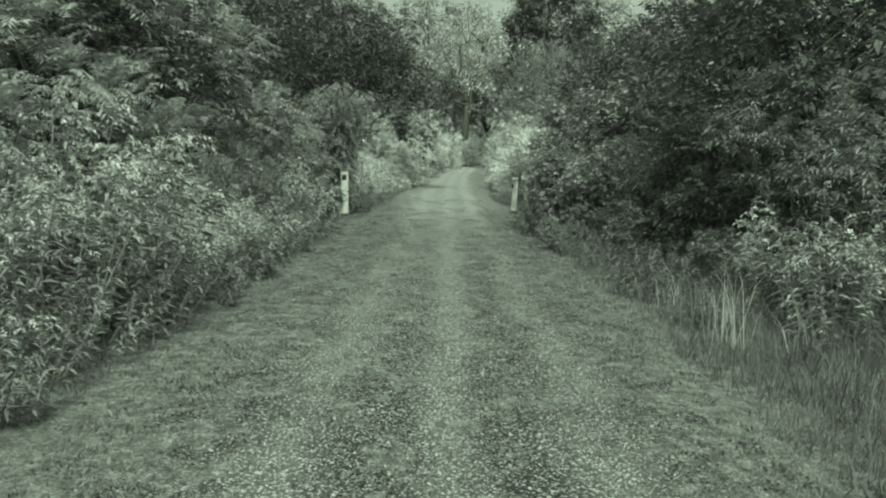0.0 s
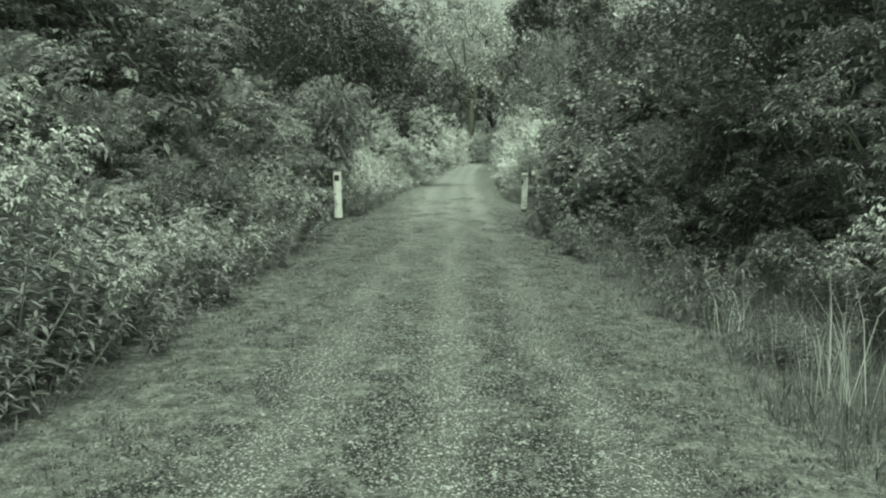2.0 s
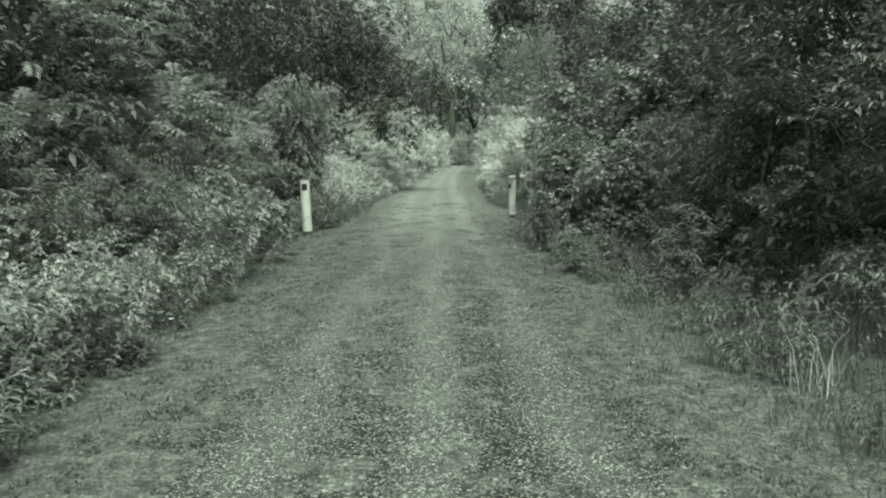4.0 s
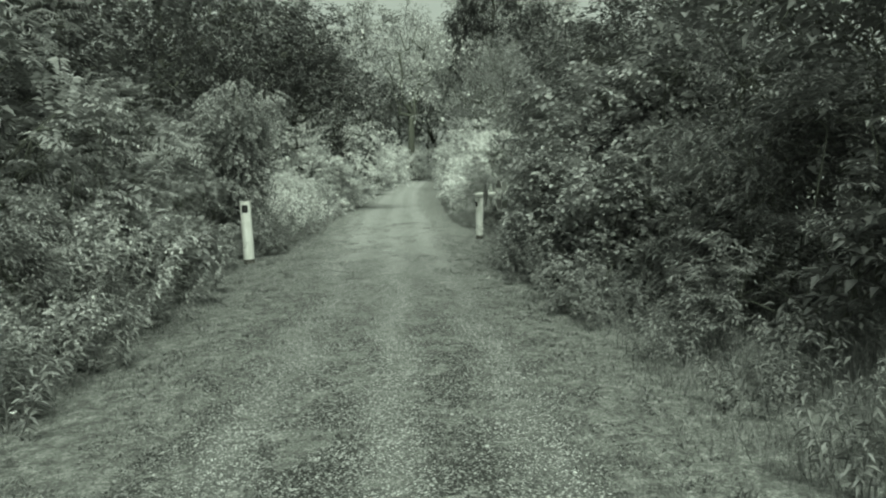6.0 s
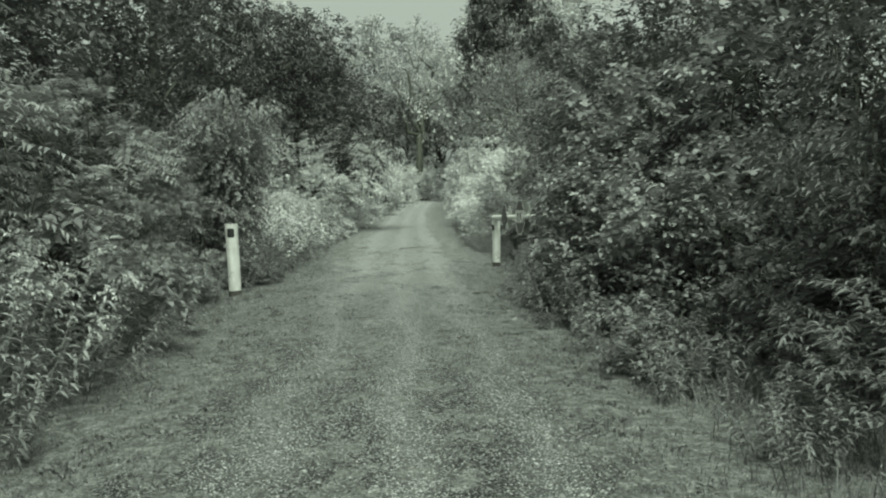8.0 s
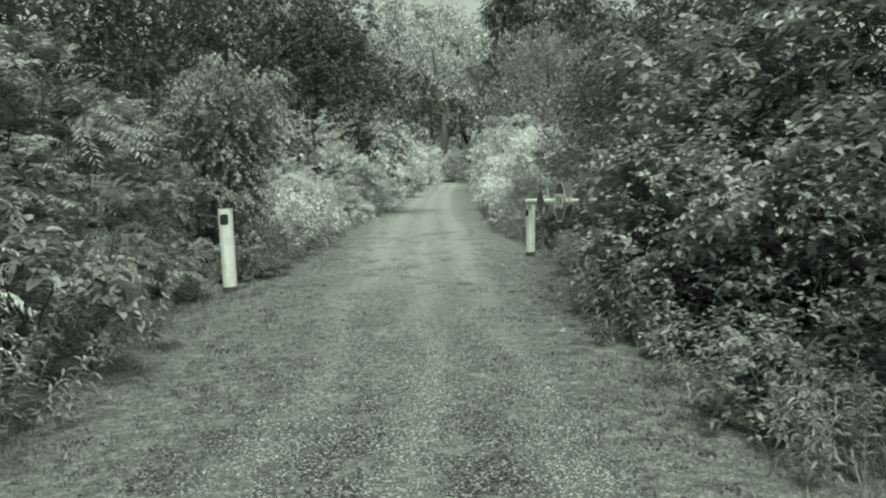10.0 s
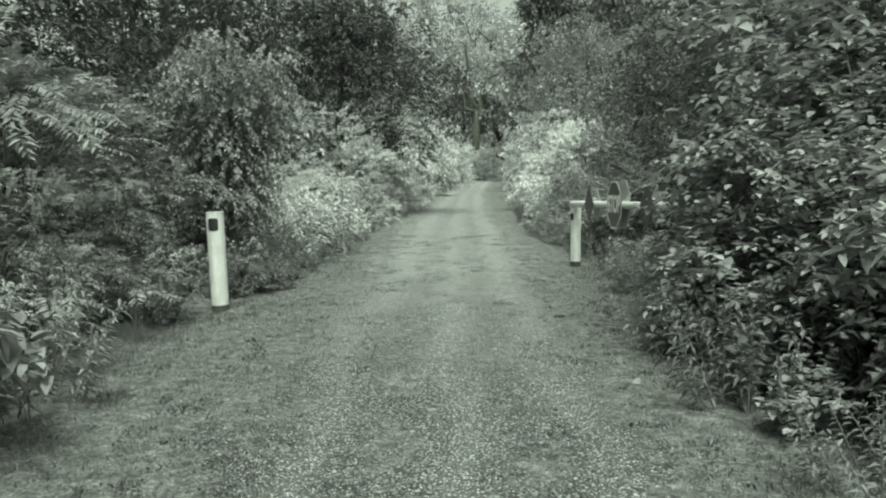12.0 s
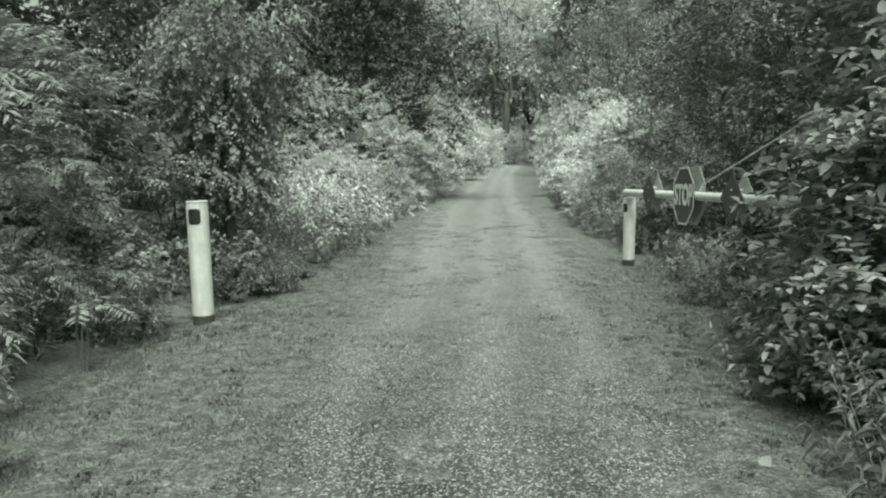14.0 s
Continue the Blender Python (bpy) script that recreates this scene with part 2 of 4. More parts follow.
# ---- ground and road ----
def make_ground():
    xs = np.concatenate([-np.geomspace(1500, 14, 22), np.linspace(-12, 12, 97), np.geomspace(14, 1500, 22)])
    ys = np.concatenate([-np.geomspace(1500, 12, 16), np.linspace(-10, 60, 141), np.linspace(62, 125, 30), np.geomspace(130, 3000, 20)])
    gx, gy = np.meshgrid(xs, ys)
    rng = np.random.default_rng(5)
    u = np.abs(gx - road_x(gy))
    lump = 0.025 * np.sin(gx * 3.1 + 0.7 * gy) * np.sin(gy * 2.3) + rng.normal(0, 0.012, gx.shape)
    gz = ground_z(gx, gy) + np.where(u < 3.02, -0.06, np.clip((u - 2.75) * 0.09, 0, 0.25)) + lump * np.clip(u - 2.9, 0, 1)
    v = np.stack([gx, gy, gz], -1).reshape(-1, 3)
    ny, nx = gx.shape
    i = np.arange((ny - 1) * nx).reshape(ny - 1, nx)[:, :-1].ravel()
    me = raw_mesh("ground", v, np.stack([i, i + 1, i + 1 + nx, i + nx], -1), GROUND)
    me.polygons.foreach_set("use_smooth", np.ones(len(me.polygons), bool))
    tagged(new("ground", me), "grassy verge soil with leaf litter beside the track", "ground", kind="structure")


def make_road():
    us = np.linspace(-3.1, 3.1, 48)
    vs = np.concatenate([np.linspace(-14, 45, 296), np.linspace(45.6, 100, 60)])
    gu, gv = np.meshgrid(us, vs)
    rng = np.random.default_rng(6)
    ruts = -0.015 * (np.exp(-((gu + 0.78) / 0.25) ** 2) + np.exp(-((gu - 0.85) / 0.28) ** 2))
    edge = np.clip((np.abs(gu) - 1.5) / 0.5, 0, 1)
    lip = np.clip((np.abs(gu) - 2.85) / 0.25, 0, 1)
    z = ground_z(gu, gv) + 0.02 + ruts + rng.normal(0, 0.004, gu.shape) - 0.025 * edge + rng.normal(0, 0.008, gu.shape) * edge - 0.02 * lip
    v = np.stack([gu + road_x(gv), gv, z], -1).reshape(-1, 3)
    ny, nx = gu.shape
    i = np.arange((ny - 1) * nx).reshape(ny - 1, nx)[:, :-1].ravel()
    f = np.stack([i, i + 1, i + 1 + nx, i + nx], -1)
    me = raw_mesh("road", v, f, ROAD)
    uv = me.uv_layers.new(name="UVMap")
    flat = np.stack([gu, gv], -1).reshape(-1, 2)[f.ravel()]
    uv.data.foreach_set("uv", flat.astype(np.float32).ravel())
    me.polygons.foreach_set("use_smooth", np.ones(len(me.polygons), bool))
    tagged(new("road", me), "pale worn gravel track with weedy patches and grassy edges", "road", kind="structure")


make_ground()
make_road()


# ---- plants ----
GOLD = 2.39996


def leaf_arrays(rng, start, way, length, k, leaf, wide, droop=0.25, open_angle=0.9, planar=False, broad=False, sag=0.25, first=0.15, grow=0.0, flat=0.0):
    """Leaves along shoots. start, way: (n, 3); length: (n,); k leaves a shoot. Returns verts and triangles."""
    n = len(start)
    t = np.linspace(first, 1, k)[None, :, None]
    ln = length[:, None, None]
    down = np.array([0, 0, -1.0])
    p = start[:, None] + way[:, None] * ln * t + down * ln * droop * t ** 2
    tan = unit(way[:, None] + down * 2 * droop * t)
    a = unit(np.cross(tan, np.array([0.13, 0.07, 1.0])))
    b = np.cross(a, tan)
    if planar:
        phi = (np.arange(k) % 2)[None, :] * np.pi + rng.normal(0, 0.12, (n, k))
    else:
        phi = np.arange(k)[None, :] * GOLD + rng.uniform(0, 6.28, (n, 1)) + rng.normal(0, 0.3, (n, k))
    ang = open_angle + rng.normal(0, 0.18, (n, k))
    out = a * np.cos(phi)[..., None] + b * np.sin(phi)[..., None]
    d = unit(tan * np.cos(ang)[..., None] + out * np.sin(ang)[..., None] + down * sag * 0.6)
    if flat:
        d = unit(d * np.array([1, 1, 1 - flat]) + np.array([0, 0, 0.08]))
    size = rng.uniform(0.65, 1.2, (n, k, 1)) * (1 + grow * (t - 0.5)) * np.where(t > 0.93, 0.7, 1)
    if planar:
        nor = unit(b + rng.normal(0, 0.15, (n, k, 3)))
    else:
        nor = unit(np.array([0, 0, 0.75 + flat]) + way[:, None] * 0.55 * (1 - flat) + out * 0.35 + rng.normal(0, 0.33 * (1 - 0.5 * flat), (n, k, 3)))
    side = unit(np.cross(nor, d))
    nor = np.cross(d, side)
    L, W = leaf * size, wide * size
    tip = p + d * L + down * L * sag
    if broad:
        l1 = p + d * L * 0.18 - side * W * 0.45 + nor * W * 0.12
        l2 = p + d * L * 0.58 - side * W * 0.40 + nor * W * 0.10 + down * L * sag * 0.3
        r1 = p + d * L * 0.18 + side * W * 0.45 + nor * W * 0.12
        r2 = p + d * L * 0.58 + side * W * 0.40 + nor * W * 0.10 + down * L * sag * 0.3
        v = np.stack([p, l1, l2, tip, r2, r1], 2).reshape(-1, 3)
        tri = np.array([[0, 2, 1], [0, 3, 2], [0, 4, 3], [0, 5, 4]])
        c = 6
    else:
        l1 = p + d * L * 0.42 - side * W * 0.5 + nor * W * 0.14
        r1 = p + d * L * 0.42 + side * W * 0.5 + nor * W * 0.14
        v = np.stack([p, l1, tip, r1], 2).reshape(-1, 3)
        tri = np.array([[0, 2, 1], [0, 3, 2]])
        c = 4
    f = (np.arange(n * k)[:, None, None] * c + tri).reshape(-1, 3)
    return v, f


def join_arrays(lots):
    vs, fs, at = [], [], 0
    for v, f in lots:
        vs.append(v)
        fs.append(f + at)
        at += len(v)
    return np.concatenate(vs), np.concatenate(fs)


def tube_arrays(line, r0, r1, sides=5):
    """A tapered tube along a polyline."""
    line = np.asarray(line, float)
    m = len(line)
    tan = unit(np.gradient(line, axis=0))
    a = unit(np.cross(tan, np.array([0.31, 0.95, 0.05])))
    b = np.cross(tan, a)
    r = np.linspace(r0, r1, m)[:, None, None]
    ang = np.linspace(0, 2 * np.pi, sides, endpoint=False)
    ring = line[:, None] + r * (a[:, None] * np.cos(ang)[None, :, None] + b[:, None] * np.sin(ang)[None, :, None])
    i = np.arange(m - 1)[:, None] * sides
    j = np.arange(sides)[None]
    q = np.stack([i + j, i + (j + 1) % sides, i + sides + (j + 1) % sides, i + sides + j], -1).reshape(-1, 4)
    f = np.concatenate([q[:, [0, 1, 2]], q[:, [0, 2, 3]]])
    return ring.reshape(-1, 3), f


def bent(rng, a, b, m=6, wob=0.06, sagging=0.0):
    a, b = np.asarray(a, float), np.asarray(b, float)
    t = np.linspace(0, 1, m)[:, None]
    line = a + (b - a) * t
    size = np.linalg.norm(b - a)
    line[1:-1] += rng.normal(0, wob * size, (m - 2, 3))
    line[:, 2] += (t[:, 0] * (1 - t[:, 0])) * sagging * size
    return line


def lumpy(rng, n, lumps=7, depth=0.28, low=-0.9):
    """Random ways over a sphere with an uneven radius."""
    d = unit(rng.normal(0, 1, (n * 2, 3)))
    d = d[d[:, 2] > low][:n]
    r = np.ones(len(d))
    for c, s in zip(unit(rng.normal(0, 1, (lumps, 3))), rng.uniform(-depth, depth, lumps)):
        r += s * np.exp(-((1 - d @ c) / 0.25))
    return d, r


def shrub_data(seed, R, H, shoots, k, leaf, wide, shoot_len, mat, lobes=10, skirt=5, sprays=7, **kw):
    """A shrub of uneven leafy lobes over a dome, on a few stems."""
    rng = np.random.default_rng(seed)
    d, r = lumpy(rng, lobes, 6, 0.3, -0.75)
    zc = H * 0.40
    c = d * (r * rng.uniform(0.42, 0.74, lobes))[:, None] * np.array([R, R, 1])
    c[:, 2] = zc + d[:, 2] * r * np.where(d[:, 2] > 0, H * 0.46, zc * 0.75)
    size = R * rng.uniform(0.36, 0.62, lobes)
    if skirt:
        ang = np.arange(skirt) * 6.283 / skirt + rng.uniform(0, 6.28)
        ring = np.stack([np.cos(ang), np.sin(ang), 0 * ang], -1)
        low = ring * R * 0.66
        low[:, 2] = 0.10 * H
        c, d, size = np.concatenate([c, low]), np.concatenate([d, ring]), np.concatenate([size, R * rng.uniform(0.3, 0.42, skirt)])
        lobes += skirt
    st, wy = [], []
    for ci, di, si in zip(c, d, size):
        knots = unit(rng.normal(0, 1, (sprays, 3)) + di * 0.6 + np.array([0, 0, 0.7]))
        pick = knots[rng.integers(sprays, size=shoots * 3 // lobes)]
        e = unit(pick + rng.normal(0, 0.30, pick.shape))
        near = np.sum(e * pick, -1)
        ok = e[:, 2] > -0.35
        e, near = e[ok][:shoots // lobes], near[ok][:shoots // lobes]
        st.append(ci + e * (si * (0.66 + 0.40 * near ** 6) * rng.uniform(0.88, 1.05, len(e)))[:, None] * np.array([1, 1, 0.8]))
        wy.append(unit(e * 0.9 + di * 0.2 + np.array([0, 0, 0.28]) + rng.normal(0, 0.3, e.shape)))
    p, way = np.concatenate(st), np.concatenate(wy)
    ln = shoot_len * rng.uniform(0.55, 1.35, len(p))
    start = p - way * ln[:, None] * 0.5
    start[:, 2] = np.maximum(start[:, 2], 0.04)
    v, fc = leaf_arrays(rng, start, way, ln, k, leaf, wide, **kw)
    v[:, 2] = np.maximum(v[:, 2], 0.01)
    out = [("foliage", raw_mesh("foliage", v, fc, mat))]
    twigs = []
    for q in c:
        base = np.array([*rng.normal(0, 0.10 * R, 2), -0.05])
        out.append(("stem", raw_mesh("stem", *tube_arrays(bent(rng, base, q, 7, 0.035, 0.10), 0.016 * max(1, H / 2.6), 0.006), BARK)))
        for e in start[rng.choice(len(start), 40 if H > 1.5 else 0)]:
            if np.linalg.norm(e - q) < 0.55 * R:
                twigs.append(tube_arrays(bent(rng, q, e, 4, 0.05), 0.006, 0.002, 4))
    if twigs:
        out.append(("twig", raw_mesh("twig", *join_arrays(twigs), BARK)))
    return out


def herb_data(seed, R, H, stems, k, leaf, wide, plume, mat, lean=0.25):
    """Upright herbs: leafy stems from the ground, with or without a flower plume at the tip."""
    rng = np.random.default_rng(seed)
    base = np.concatenate([rng.uniform(-1, 1, (stems, 2)) * R * 0.75, np.full((stems, 1), 0.0)], 1)
    way = unit(np.concatenate([base[:, :2] / R * lean * 1.4 + rng.normal(0, lean * 0.6, (stems, 2)), np.ones((stems, 1))], 1))
    ln = H * rng.uniform(0.62, 1.08, stems)
    v, f = leaf_arrays(rng, base, way, ln, k, leaf, wide, droop=0.12, open_angle=1.0, sag=0.3, first=0.08, grow=-0.3)
    out = [("foliage", raw_mesh("foliage", v, f, mat))]
    tips, tway = [], []
    for a, w, s in zip(base, way, ln):
        line = a + w * s * np.linspace(0, 1, 5)[:, None]
        line[:, 2] -= s * 0.12 * np.linspace(0, 1, 5) ** 2
        out.append(("stem", raw_mesh("stem", *tube_arrays(line, 0.006, 0.0025, 4), mat)))
        tips.append(line[-1])
        tway.append(unit(line[-1] - line[-2]))
    if plume:
        tips, tway = np.array(tips), np.array(tway)
        st, wy = [], []
        for j in range(8):
            az_j = rng.uniform(0, 6.28, len(tips))
            st.append(tips - tway * (0.01 + 0.032 * j))
            wy.append(unit(tway * 0.7 + np.stack([np.cos(az_j), np.sin(az_j), np.full(len(tips), 0.15)], -1) * (0.5 + 0.07 * j)))
        st, wy = np.concatenate(st), np.concatenate(wy)
        v, f = leaf_arrays(rng, st, wy, np.full(len(st), 0.22) * rng.uniform(0.6, 1.3, len(st)), 11, 0.034, 0.017, droop=0.6, open_angle=0.55)
        out.append(("flower_plume", raw_mesh("flower_plume", v, f, plume)))
    return out


def tree_data(seed, H, spread, lobes, shoots, k, leaf, wide, shoot_len, mat, trunk=0.16, bare=0.3, lobe=0.24, hang=0.3, **kw):
    rng = np.random.default_rng(seed)
    st, wy, ln = [], [], []
    lean = rng.normal(0, 0.03 * H, 2)
    top = np.array([*lean, H * 0.82])
    spine = bent(rng, (0, 0, -0.1), top, 9, 0.012)
    tb, tf = tube_arrays(spine, trunk, trunk * 0.22, 9)
    limbs = []
    for i in range(lobes):
        h = bare + (1 - bare) * ((i + 0.5) / lobes)
        at = spine[0] + (top - spine[0]) * min(h * 0.92, 0.97)
        ang = i * GOLD + rng.normal(0, 0.5)
        reach = spread * (1 - 0.75 * max(0, (h - 0.55) / 0.45) ** 2) * rng.uniform(0.55, 1.05)
        c = at + np.array([math.cos(ang) * reach, math.sin(ang) * reach, rng.uniform(0.05, 0.20) * H * (1.1 - h)])
        limb = [tube_arrays(bent(rng, at - np.array([0, 0, 0.05 * H]), c, 6, 0.06, -0.1), trunk * 0.42 * (1.15 - h), trunk * 0.06, 5)]
        size = lobe * spread * rng.uniform(0.75, 1.35) * (2.0 - h)
        knots = unit(rng.normal(0, 1, (6, 3)) + np.array([0, 0, 0.45]))
        pick = knots[rng.integers(6, size=shoots)]
        d = unit(pick + rng.normal(0, 0.36, pick.shape))
        r = (0.62 + 0.45 * np.sum(d * pick, -1) ** 5) * rng.uniform(0.85, 1.06, shoots)
        q = c + d * (r * size)[:, None] * np.array([1, 1, 0.75])
        st.append(q)
        wy.append(unit(d * 0.8 + np.array([0, 0, 0.25]) + rng.normal(0, 0.4, d.shape)))
        ln.append(shoot_len * rng.uniform(0.6, 1.3, len(d)))
        for e in q[:5]:
            limb.append(tube_arrays(bent(rng, c, e, 4, 0.08), trunk * 0.10, trunk * 0.03, 4))
        limbs.append(("limb", raw_mesh("limb", *join_arrays(limb), BARK)))
    st, wy, ln = np.concatenate(st), np.concatenate(wy), np.concatenate(ln)
    st[:, 2] = np.maximum(st[:, 2], 0.3)
    v, f = leaf_arrays(rng, st, wy, ln, k, leaf, wide, droop=hang, **kw)
    return [("trunk", raw_mesh("trunk", tb, tf, BARK)), *limbs, ("crown", raw_mesh("crown", v, f, mat))]


def vine_tree_data(seed, H):
    """A small tree smothered in trailing vines: a leafy column that widens to a crown of hanging strands."""
    rng = np.random.default_rng(seed)
    spine = bent(rng, (0, 0, -0.1), (0.1, 0.05, H * 0.9), 9, 0.012)
    out = [("trunk", raw_mesh("trunk", *tube_arrays(spine, 0.10, 0.03, 9), BARK))]
    st, wy, ln = [], [], []
    for i in range(34):
        h = 0.30 + 0.68 * (i + 0.5) / 34
        at = spine[0] + (spine[-1] - spine[0]) * h
        ang = i * GOLD
        reach = (0.40 + 0.52 * max(0.0, (h - 0.55) / 0.45) ** 0.7 * (1 - 0.6 * max(0.0, (h - 0.85) / 0.15))) * rng.uniform(0.55, 1.1)
        c = at + np.array([math.cos(ang) * reach, math.sin(ang) * reach, 0.12])
        out.append(("limb", raw_mesh("limb", *tube_arrays(bent(rng, at - np.array([0, 0, 0.25]), c, 5, 0.06, 0.15), 0.022, 0.006, 5), BARK)))
        d = unit(rng.normal(0, 1, (56, 3)))
        st.append(c + d * rng.uniform(0.08, 0.34, (56, 1)))
        wy.append(unit(d * np.array([0.7, 0.7, 0.35]) + np.array([math.cos(ang) * 0.25, math.sin(ang) * 0.25, -0.5])))
        ln.append(rng.uniform(0.15, 0.55, 56))
    st, wy, ln = np.concatenate(st), np.concatenate(wy), np.concatenate(ln)
    v, f = leaf_arrays(rng, st, wy, ln, 11, 0.068, 0.046, droop=0.25, broad=True, open_angle=0.9, sag=0.3)
    return out + [("crown", raw_mesh("crown", v, f, LEAF_BROAD))]


def sapling_data(seed, H):
    """A thin bare-stemmed sapling with a small leafy top."""
    rng = np.random.default_rng(seed)
    top = np.array([*rng.normal(0, 0.16 * H, 2), H])
    spine = bent(rng, (0, 0, -0.05), top, 8, 0.02)
    out = [("trunk", raw_mesh("trunk", *tube_arrays(spine, 0.028, 0.008, 6), BARK))]
    tips = []
    for i in range(6):
        at = spine[3 + i % 5]
        tip = at + np.array([*rng.normal(0, 0.35, 2), rng.uniform(0.25, 0.6)])
        out.append(("limb", raw_mesh("limb", *tube_arrays(bent(rng, at, tip, 5, 0.06), 0.011, 0.003, 4), BARK)))
        tips.append(tip)
    st = np.repeat(np.array(tips), 14, 0) + rng.normal(0, 0.16, (84, 3))
    v, f = leaf_arrays(rng, st, unit(rng.normal(0, 1, (84, 3)) + np.array([0, 0, 0.3])), np.full(84, 0.3), 8, 0.08, 0.045, sag=0.3)
    return out + [("crown", raw_mesh("crown", v, f, LEAF_MID))]


def fork_tree_data(seed, H):
    """A half-bare tree: a stout bole that parts into a few crooked limbs, with thin leaf at their ends."""
    rng = np.random.default_rng(seed)
    crotch = np.array([0.1, 0.0, 0.33 * H])
    out = [("trunk", raw_mesh("trunk", *tube_arrays(bent(rng, (0, 0, -0.2), crotch, 7, 0.015), 0.46, 0.34, 9), BARK))]
    st, wy = [], []
    for reach, side, top, r in ((-2.6, 0.4, 0.72, 0.32), (-0.9, -0.8, 0.92, 0.26), (1.0, 0.5, 0.98, 0.29), (2.2, -0.4, 0.76, 0.25)):
        tip = np.array([reach, side, top * H])
        limb = bent(rng, crotch - np.array([0, 0, 0.2]), tip, 8, 0.045, 0.12)
        out.append(("limb", raw_mesh("limb", *tube_arrays(limb, r, 0.05, 7), BARK)))
        for j in range(5):
            at = limb[3 + j % 4]
            end = at + np.array([rng.normal(0, 1.0), rng.normal(0, 0.8), rng.uniform(0.6, 2.0)])
            out.append(("branch", raw_mesh("branch", *tube_arrays(bent(rng, at, end, 5, 0.07), 0.07, 0.02, 5), BARK)))
            n = 26
            st.append(end + rng.normal(0, 0.5, (n, 3)))
            wy.append(unit(rng.normal(0, 1, (n, 3)) + np.array([0, 0, 0.4])))
    st, wy = np.concatenate(st), np.concatenate(wy)
    v, f = leaf_arrays(rng, st, wy, rng.uniform(0.5, 1.1, len(st)), 6, 0.22, 0.13, sag=0.3)
    return out + [("crown", raw_mesh("crown", v, f, LEAF_HAZED))]


def seedling_data(seed, H):
    """A sumac seedling: a few arching stalks, each carrying a flat two-ranked frond."""
    rng = np.random.default_rng(seed)
    out = []
    for i in range(6):
        a = i * GOLD
        way = np.array([math.cos(a), math.sin(a), 0.0])
        knee = way * 0.08 + np.array([0, 0, H * rng.uniform(0.65, 1.0)])
        out.append(("stalk", raw_mesh("stalk", *tube_arrays(bent(rng, way * 0.02 - np.array([0, 0, 0.04]), knee, 6, 0.02), 0.006, 0.004, 5), LEAF_MID)))
        v, f = leaf_arrays(rng, knee[None], unit(way + np.array([0, 0, 0.45]))[None], np.array([0.45]), 26, 0.10, 0.024, droop=0.55, planar=True, open_angle=1.2, sag=0.15, first=0.05)
        out.append(("frond", raw_mesh("frond", v, f, LEAF_PALE)))
    return out


def plant(name, data, x, y, size=1.0, turn=0.0, tall=1.0, label="", category="", group="", sink=0.0):
    root = new(name)
    root.empty_display_size = 0.2
    bank = min(0.25, max(0.0, (abs(x - float(road_x(y))) - 2.75) * 0.09))
    root.matrix_basis = pose(x, y, float(ground_z(x, y)) + bank - sink, 0, 0, turn) @ Matrix.Diagonal((size, size, size * tall, 1))
    for child, mesh in data:
        ob = new(child, mesh)
        ob.parent = root
        if child == "twig":
            tagged(ob, "fine bare twigs inside the foliage", kind="stuff")
    return tagged(root, label, category, group)


HERB = [herb_data(20 + i, 0.65, 1.35, 34, 34, 0.12, 0.022, PLUME, LEAF_PALE) for i in range(3)]
HERB_PALE = [herb_data(26 + i, 0.65, 1.35, 26, 30, 0.12, 0.026, PLUME_LIT, LEAF_PALE, 0.4) for i in range(2)]
LEAFY = [herb_data(30 + i, 0.6, 0.95, 34, 26, 0.11, 0.027, None, LEAF_MID, 0.35) for i in range(3)]
BROAD = [shrub_data(40 + i, 1.3, 2.6, 640, 9, 0.105, 0.066, 0.42, LEAF_BROAD, lobes=12, broad=True, flat=0.6, open_angle=1.1, sag=0.2) for i in range(3)]
BIGLEAF = [shrub_data(48, 0.9, 1.9, 150, 6, 0.15, 0.11, 0.4, LEAF_MID, lobes=8, skirt=0, broad=True, flat=0.5, open_angle=1.1, sag=0.3)]
NARROW = [shrub_data(50 + i, 1.5, 3.3, 580, 14, 0.12, 0.032, 0.5, LEAF_MID, lobes=12, flat=0.6, open_angle=0.85, sag=0.3) for i in range(3)]
SUMAC = [shrub_data(60 + i, 1.3, 2.8, 250, 26, 0.10, 0.025, 0.6, LEAF_BROAD, skirt=0, planar=True, open_angle=1.15, droop=0.45, sag=0.2) for i in range(2)]
# back-row shrubs and thicket: shade of the depths put into darker leaf
NARROW_SHADED = [shrub_data(55 + i, 1.5, 3.3, 400, 11, 0.115, 0.050, 0.42, LEAF_DARK, lobes=13, flat=0.5, open_angle=0.85, sag=0.3) for i in range(2)]
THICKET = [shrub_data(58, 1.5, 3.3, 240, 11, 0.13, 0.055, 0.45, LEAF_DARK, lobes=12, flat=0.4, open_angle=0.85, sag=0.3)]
PALE_FAR = [shrub_data(75 + i, 1.5, 2.8, 400, 9, 0.15, 0.064, 0.42, LEAF_LIT, lobes=14, flat=0.3, open_angle=0.8, sag=0.3) for i in range(2)]
GREY_FAR = [shrub_data(78, 1.5, 2.8, 400, 9, 0.15, 0.064, 0.42, LEAF_LIT_GREY, lobes=14, flat=0.3, open_angle=0.8, sag=0.3)]
PALE = [shrub_data(70 + i, 1.5, 2.8, 680, 13, 0.096, 0.037, 0.38, LEAF_LIT, lobes=15, flat=0.4, open_angle=0.8, sag=0.3) for i in range(2)]
GREY = [shrub_data(72 + i, 1.4, 2.6, 620, 12, 0.092, 0.040, 0.38, LEAF_LIT_GREY, lobes=14, flat=0.4, open_angle=0.8, sag=0.3) for i in range(2)]
